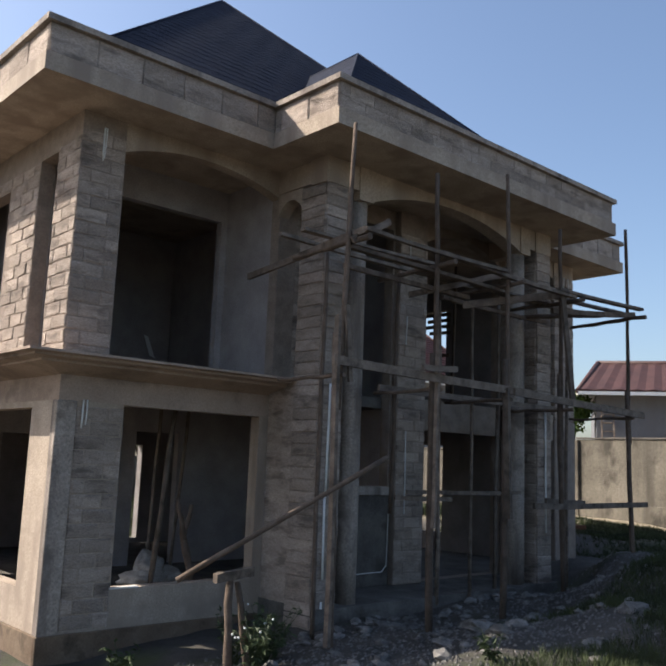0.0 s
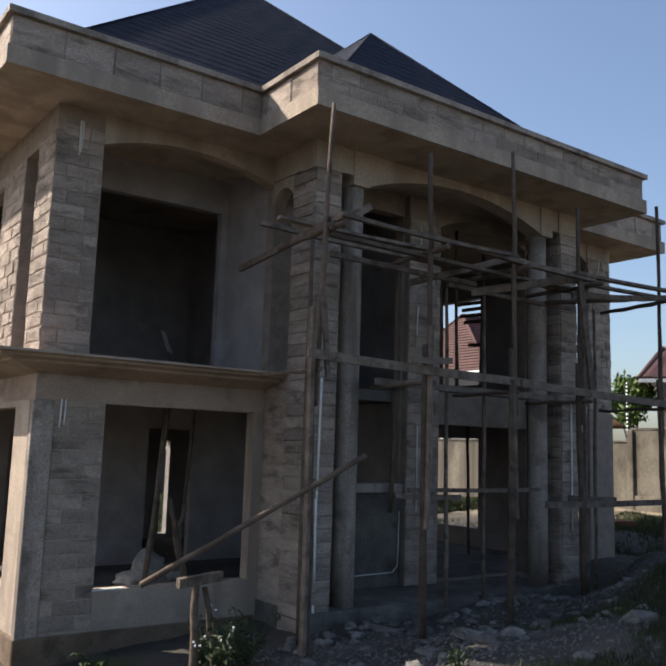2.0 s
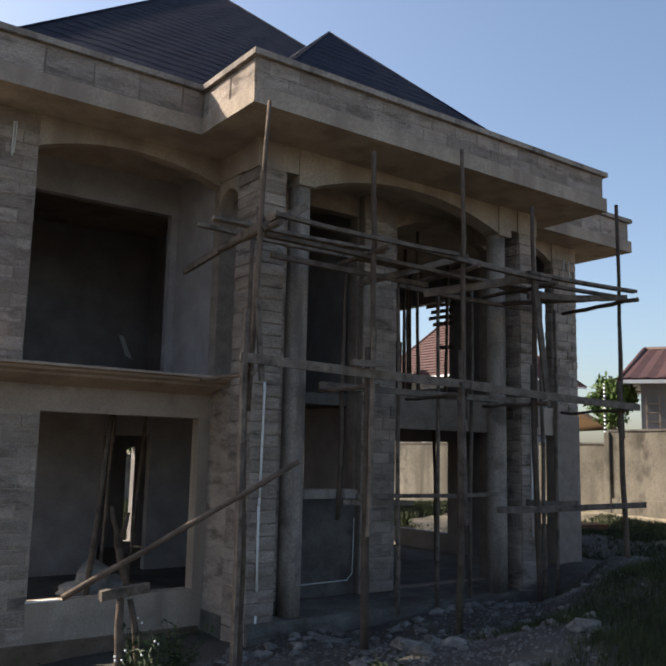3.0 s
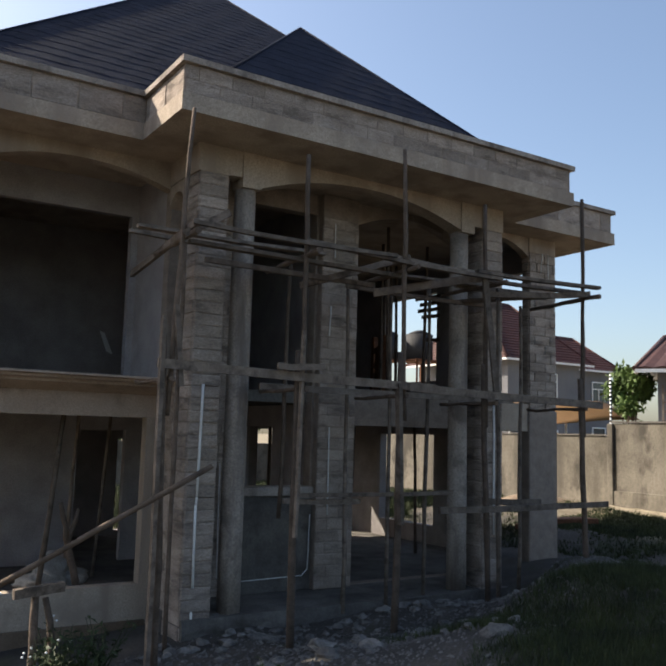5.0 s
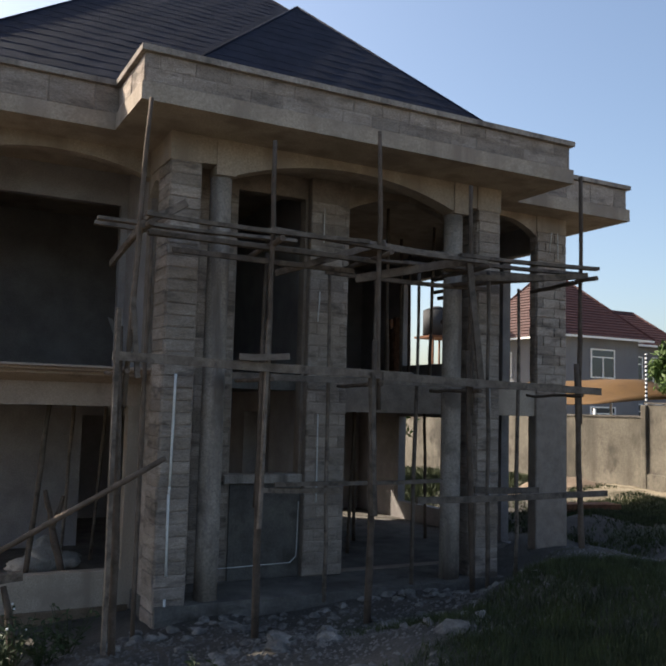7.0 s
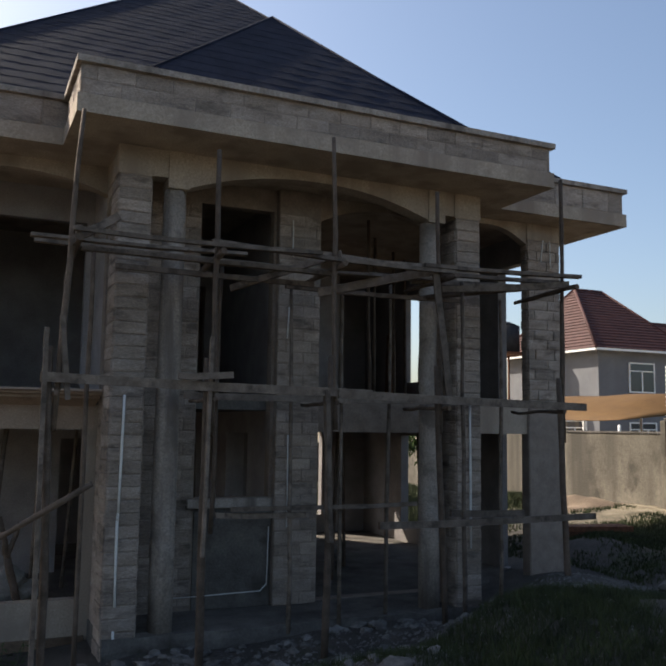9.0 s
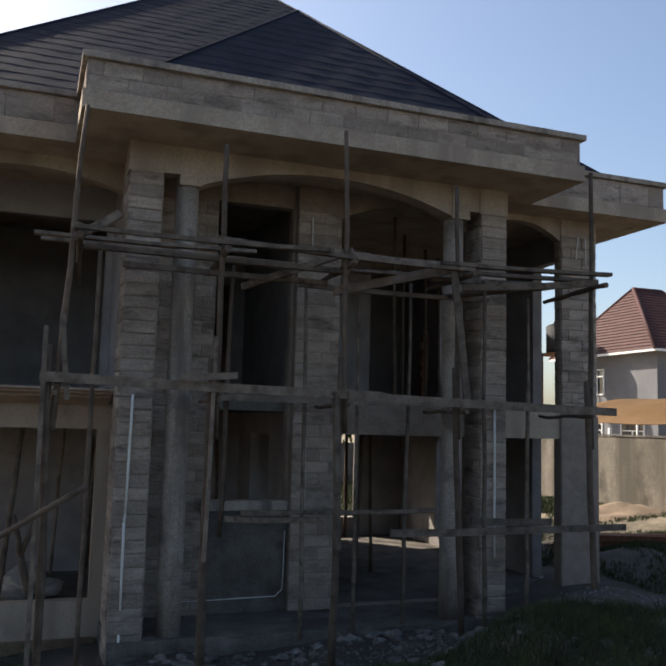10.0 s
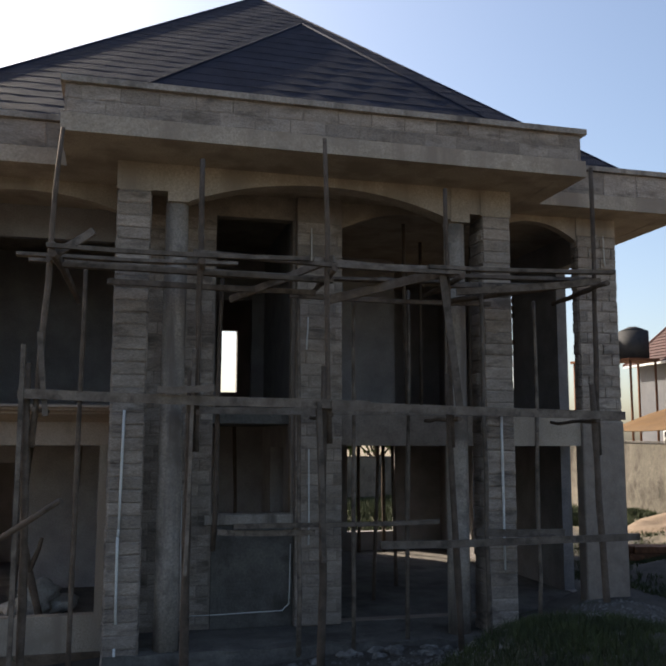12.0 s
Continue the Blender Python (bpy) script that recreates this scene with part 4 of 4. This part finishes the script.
def weed(x, y, h, n, seed, flowers=0, spread=0.3):
    rnd = random.Random(seed)
    z = ground_z(x, y)
    ob = thing("weed", "leafy weed growing in the rubble" + (" with small white flowers" if flowers else ""), "plant", "weeds")
    bm = bmesh.new()
    tips = []
    for k in range(n):
        a = rnd.uniform(0, 6.28)
        tip = Vector((x + math.cos(a) * spread * rnd.uniform(0.2, 1), y + math.sin(a) * spread * rnd.uniform(0.2, 1), z + h * rnd.uniform(0.5, 1)))
        base = Vector((x + rnd.uniform(-0.05, 0.05), y + rnd.uniform(-0.05, 0.05), z - 0.03))
        rod(bm, base, tip, 0.006, 0.003, 5, 0.006, 3)
        tips.append(tip)
        for j in range(9):
            p = base.lerp(tip, rnd.uniform(0.25, 1))
            q = Euler((rnd.uniform(-0.7, 0.7), rnd.uniform(-0.7, 0.7), rnd.uniform(0, 6))).to_matrix()
            s = 0.09 * rnd.uniform(0.6, 1.2)
            bm.faces.new([bm.verts.new(p + q @ Vector(v) * s) for v in ((0, 0, 0), (0.5, -0.22, 0.1), (1.1, 0, -0.1), (0.5, 0.22, 0.1))])
    part("foliage", bm, WEED, ob)
    if flowers:
        bm = bmesh.new()
        for k in range(flowers):
            t = rnd.choice(tips) + Vector((rnd.uniform(-0.08, 0.08), rnd.uniform(-0.08, 0.08), rnd.uniform(-0.08, 0.05)))
            bmesh.ops.create_icosphere(bm, subdivisions=1, radius=0.014, matrix=Matrix.Translation(t))
        tagged(part("flowers", bm, FLOWER, ob), kind="stuff")


weed(5.15, 7.0, 0.72, 20, 1, 9, 0.36)
weed(5.55, 7.3, 0.55, 14, 2, 0, 0.35)
weed(5.9, 7.7, 0.6, 14, 3, 0, 0.4)
weed(6.6, 4.95, 0.3, 7, 5, 0, 0.24)
weed(5.3, 7.6, 0.7, 16, 6, 0, 0.35)
weed(4.4, 8.6, 0.3, 9, 9, 0, 0.3)


def grassy(x, y):
    """How thick grass grows at a place, 0 to 1."""
    n = noise.noise(Vector((x * 0.35, y * 0.35, 9))) + 0.5 * noise.noise(Vector((x * 1.1, y * 1.1, 4)))
    g = 0.0
    if x > 8.8 and y < 6.6:
        g = min(1, (x - 8.8) / 1.5) * min(1, (6.6 - y) / 0.8) * 0.62
    if y < 5.0:
        g = max(g, min(1, (5.0 - y) / 0.4) * 0.8)
    if 15.8 < x < 21.5 and 8 < y < 20:
        g = max(g, 0.95 if 17.5 < x < 21 and 9.3 < y < 12.8 else 0.35)
    if y > 17.6:
        g = max(g, 0.8)
    if x < 3.2 and y > 6:
        g = max(g, 0.4)
    return max(0.0, min(1.0, g + n * 0.7 - 0.15)) if g else 0.0


def build_grass(count):
    rnd = random.Random(11)
    vs, fs = [], []
    made = 0
    for _ in range(count * 6):
        if made >= count:
            break
        u = rnd.random()
        if u < 0.52:
            x, y = rnd.gauss(9.5, 5.0), 7.0 - abs(rnd.gauss(0, 4.6))
        elif u < 0.83:
            x, y = rnd.uniform(15.5, 22), rnd.uniform(6.5, 20)
        elif u < 0.98:
            x, y = rnd.uniform(9, 22), rnd.uniform(17.8, 31)
        else:
            x, y = rnd.uniform(0, 3.6), rnd.uniform(5, 13)
        if rnd.random() > grassy(x, y):
            continue
        z = ground_z(x, y) - 0.01
        for k in range(3):
            a, h, w = rnd.uniform(0, 6.28), rnd.uniform(0.05, 0.15), rnd.uniform(0.004, 0.008)
            if x > 15 or y > 17:
                h, w = h * (1.6 if y > 17 else 0.8), w * (3.5 if y > 17 else 2)
            px, py = x + rnd.uniform(-0.05, 0.05), y + rnd.uniform(-0.05, 0.05)
            ca, sa = math.cos(a), math.sin(a)
            lx, ly = rnd.uniform(-0.6, 0.6) * h, rnd.uniform(-0.6, 0.6) * h
            i = len(vs)
            vs += [(px - ca * w, py - sa * w, z), (px + ca * w, py + sa * w, z), (px + lx, py + ly, z + h)]
            fs.append((i, i + 1, i + 2))
        made += 1
    me = bpy.data.meshes.new("grass")
    me.from_pydata(vs, [], fs)
    me.materials.append(GRASS)
    tagged(new("grass", me), "short rough grass in uneven patches on the earth", "grass", kind="stuff")


build_grass(105000)


# ---- rubble ----
def stone_mesh(seed, r, flat=0.6):
    rnd = random.Random(seed)
    bm = bmesh.new()
    bmesh.ops.create_icosphere(bm, subdivisions=2, radius=r)
    off = Vector((rnd.uniform(0, 50), 0, 0))
    for v in bm.verts:
        n = noise.noise(v.co / r * 1.1 + off) * 0.5 + noise.noise(v.co / r * 3 + off) * 0.28
        v.co = v.co * (1 + n)
        v.co.z *= flat
    me = bpy.data.meshes.new("stone")
    bm.to_mesh(me)
    bm.free()
    me.materials.append(STONE)
    return me


MESHES = [stone_mesh(k, 1.0, 0.45 + 0.05 * (k % 4)) for k in range(8)]
rnd = random.Random(21)
SPOT_STONES = [(9.47, 4.98, 0.17), (8.0, 6.2, 0.16), (8.5, 6.0, 0.13), (9.75, 6.6, 0.16), (7.2, 6.1, 0.10), (10.3, 5.8, 0.08), (7.7, 5.7, 0.12), (14.9, 6.2, 0.3), (12.4, 5.6, 0.12), (8.9, 6.8, 0.14), (6.6, 5.6, 0.12)]
for k in range(70):
    SPOT_STONES.append((rnd.uniform(5.2, 12.5), rnd.gauss(6.1, 0.7), rnd.uniform(0.03, 0.085)))
for k, (x, y, s) in enumerate(SPOT_STONES):
    ob = tagged(new("stone", MESHES[k % 8]), "pale broken stone lying on the earth", "stone", "rubble stones")
    ob.matrix_basis = pose(x, y, ground_z(x, y) + s * 0.2, rnd.uniform(-15, 15), rnd.uniform(-15, 15), rnd.uniform(0, 360)) @ Matrix.Diagonal((s * rnd.uniform(0.9, 1.5), s, s, 1))
for k in range(80):
    x, y, s = rnd.uniform(6.3, 12.8), rnd.uniform(7.5, 8.2), rnd.uniform(0.03, 0.10)
    ob = tagged(new("stone", MESHES[k % 8]), "pale broken stone lying on the earth", "stone", "rubble stones")
    ob.matrix_basis = pose(x, y, ground_z(x, y) + s * 0.2, rnd.uniform(-15, 15), rnd.uniform(-15, 15), rnd.uniform(0, 360)) @ Matrix.Diagonal((s * rnd.uniform(0.9, 1.5), s, s, 1))
# fine gravel and chips
vs, fs = [], []
for k in range(9000):
    x, y = rnd.uniform(4, 15), rnd.gauss(6.2, 1.3)
    if not 3.5 < y < 8.2:
        continue
    z = ground_z(x, y)
    s = rnd.uniform(0.008, 0.028)
    i = len(vs)
    for dx, dy, dz in ((-1, -0.6, -0.2), (1, -0.7, -0.2), (0.8, 0.9, -0.2), (-0.9, 0.7, -0.2), (0.1, 0, 0.9)):
        vs.append((x + s * dx * rnd.uniform(0.7, 1.3), y + s * dy * rnd.uniform(0.7, 1.3), z + s * dz))
    fs += [(i, i + 1, i + 4), (i + 1, i + 2, i + 4), (i + 2, i + 3, i + 4), (i + 3, i, i + 4)]
me = bpy.data.meshes.new("gravel")
me.from_pydata(vs, [], fs)
me.materials.append(STONE)
tagged(new("gravel", me), "loose grey gravel and cement chips on the earth", "gravel", kind="stuff")


def heap(name, label, x, y, rx, ry, h, mat, seed):
    bm = bmesh.new()
    rows = []
    for i in range(13):
        f = i / 12
        ring = []
        for k in range(36):
            a = 2 * math.pi * k / 36
            px, py = x + math.cos(a) * rx * f, y + math.sin(a) * ry * f
            n = noise.noise(Vector((px * 1.3, py * 1.3, seed)))
            ring.append(bm.verts.new((px, py, ground_z(px, py) - 0.06 + h * (1 - f) * (1 + 0.5 * n) + 0.05 * n * (1 - f))))
        rows.append(ring)
    for a, c in zip(rows, rows[1:]):
        for k in range(36):
            f = bm.faces.new((a[k], a[(k + 1) % 36], c[(k + 1) % 36], c[k]))
            f.smooth = True
    bmesh.ops.remove_doubles(bm, verts=bm.verts, dist=0.001)
    return tagged(part(name, bm, mat), label, "heap")


heap("sand_heap", "low brown heap of building sand", 16.6, 6.6, 1.7, 1.3, 0.7, SAND, 1)
heap("earth_mound", "low heap of dark earth overgrown with grass", 13.6, 4.6, 1.8, 1.3, 0.25, GROUND, 2)
heap("earth_mound", "heap of brown earth before the boundary wall", 20.6, 15.2, 2.0, 1.0, 0.45, SAND, 4)
stack = thing("timber_stack", "short stack of reddish timber beside the house", "timber")
for k in range(6):
    bm = bmesh.new()
    plank(bm, (17.0 + 0.1 * (k % 2), 11.8 + 0.16 * (k % 3), ground_z(17.6, 12) + 0.08 + 0.14 * (k // 3)), (18.7, 11.2 + 0.16 * (k % 3), ground_z(17.6, 12) + 0.1 + 0.14 * (k // 3)), 0.14, 0.12)
    part("beam", bm, RUST, stack)


# ---- blocks: each one a piece of its wall ----
BLOCK_MESH = {}


def block_mesh(length, height, kind):
    key = (round(length, 2), round(height, 3), kind)
    if key not in BLOCK_MESH:
        rb = random.Random(hash(key[:2]) % 1000 + kind * 77)
        bm = bmesh.new()
        l, h = length / 2, height / 2
        j = lambda s: rb.uniform(-s, s)
        back = [bm.verts.new((x * l + j(0.004), 0.03, z * h + j(0.003))) for x, z in ((-1, -1), (1, -1), (1, 1), (-1, 1))]
        mid = [bm.verts.new((x * (l + j(0.006)), -0.004 + j(0.002), z * (h + j(0.007)))) for x, z in ((-1, -1), (1, -1), (1, 1), (-1, 1))]
        fr = [bm.verts.new((x * (l - 0.014 + j(0.013)), -0.016 + j(0.008), z * (h - 0.013 + j(0.013)))) for x, z in ((-1, -1), (1, -1), (1, 1), (-1, 1))]
        for a, c in ((back, mid), (mid, fr)):
            for i in range(4):
                bm.faces.new((a[i], a[(i + 1) % 4], c[(i + 1) % 4], c[i]))
        bm.faces.new(fr)
        bmesh.ops.recalc_face_normals(bm, faces=bm.faces)
        me = bpy.data.meshes.new("block")
        bm.to_mesh(me)
        bm.free()
        me.materials.append(BLOCK)
        BLOCK_MESH[key] = me
    return BLOCK_MESH[key]


rb = random.Random(5)


def lay(parent, facing, plane, u0, u1, z0, z1, course=0.182, length=0.43, gap=0.013, holes=(), proud=0.75, stagger=True):
    """Courses of blocks on a face: facing "-y", "-x" or "+x" at the plane."""
    n = max(1, round((z1 - z0) / course))
    ch = (z1 - z0) / n
    for r in range(n):
        z = z0 + (r + 0.5) * ch
        u = u0 - ((length * 0.5 + rb.uniform(0, 0.08)) if r % 2 and stagger else 0.0)
        while u < u1 - 0.03:
            a, c = max(u, u0), min(u + length, u1)
            u += length
            if c - a < 0.06 or any(h[0] < (a + c) / 2 < h[1] and h[2] < z < h[3] for h in holes):
                continue
            ob = new("block", block_mesh(c - a - gap, ch - gap, rb.randrange(4)))
            m = (a + c) / 2
            d = rb.uniform(-0.006, 0.006) * proud
            tilt, flat = rb.uniform(-0.9, 0.9), Matrix.Diagonal((1, proud, 1, 1))
            ob.parent = parent
            if facing == "-y":
                ob.matrix_basis = pose(m, plane + d, z, 0, tilt, 0) @ flat
            elif facing == "-x":
                ob.matrix_basis = pose(plane + d, m, z, tilt, 0, -90) @ flat
            else:
                ob.matrix_basis = pose(plane - d, m, z, tilt, 0, 90) @ flat


lay(corner, "-y", YF, X0, 4.45, Z1, 6.55)
lay(front, "-y", YF - 0.001, 4.06, 4.72, 0.15, 2.90, gap=0.014, proud=0.7)
lay(left, "-x", X0, YF, 10.25, Z1, 6.45)
lay(left, "-x", X0, 10.85, 13.8, Z1, 6.4, holes=[(11.9, 13.6, 4.2, 6.2)])
lay(wingwall, "-y", 13.8, 3.05, 3.8, 0.0, 6.6)
lay(pier_l, "-y", YP, PIER_L[0], PIER_L[1], -0.1, 6.38, 0.165, 0.7, 0.011, stagger=False)
lay(pier_l, "-x", PIER_L[0], YP + 0.02, 8.94, -0.1, 6.38, 0.165, 0.7, 0.011, stagger=False)
lay(pier_l, "+x", PIER_L[1], YP + 0.02, 8.94, 0.3, 6.38)
lay(pier_r, "-y", YP, PIER_R[0], PIER_R[1], 0.1, 6.38, 0.175, 0.7, 0.011, stagger=False)
lay(pier_r, "-x", PIER_R[0], YP + 0.02, 8.85, 0.1, 6.38)
lay(wing_col, "-y", WY, WX0, WX1, 3.38, 6.48)
lay(wing_col, "-x", WX0, WY + 0.02, WY + 0.20, 3.38, 6.48)
lay(innerpier, "-y", YF - 0.14, 9.78, 10.50, 0.33, 6.4)
lay(inner, "-y", YF, 7.5, 8.55, 0.4, 6.4)
# parapet: one course of larger blocks set on edge
for facing, plane, a, c in (("-y", 8.835, 3.0, 6.43), ("-x", 6.435, 7.44, 8.83), ("-y", 8.835, 13.55, 16.36), ("-x", 2.995, 8.84, 16.0)):
    lay(parapet, facing, plane, a, c, 7.035, 7.42, 0.385, 0.62, 0.012)
lay(parapet, "-y", 7.437, 6.44, 13.53, 7.035, 7.42, 0.19, 0.47, 0.008, proud=0.6)
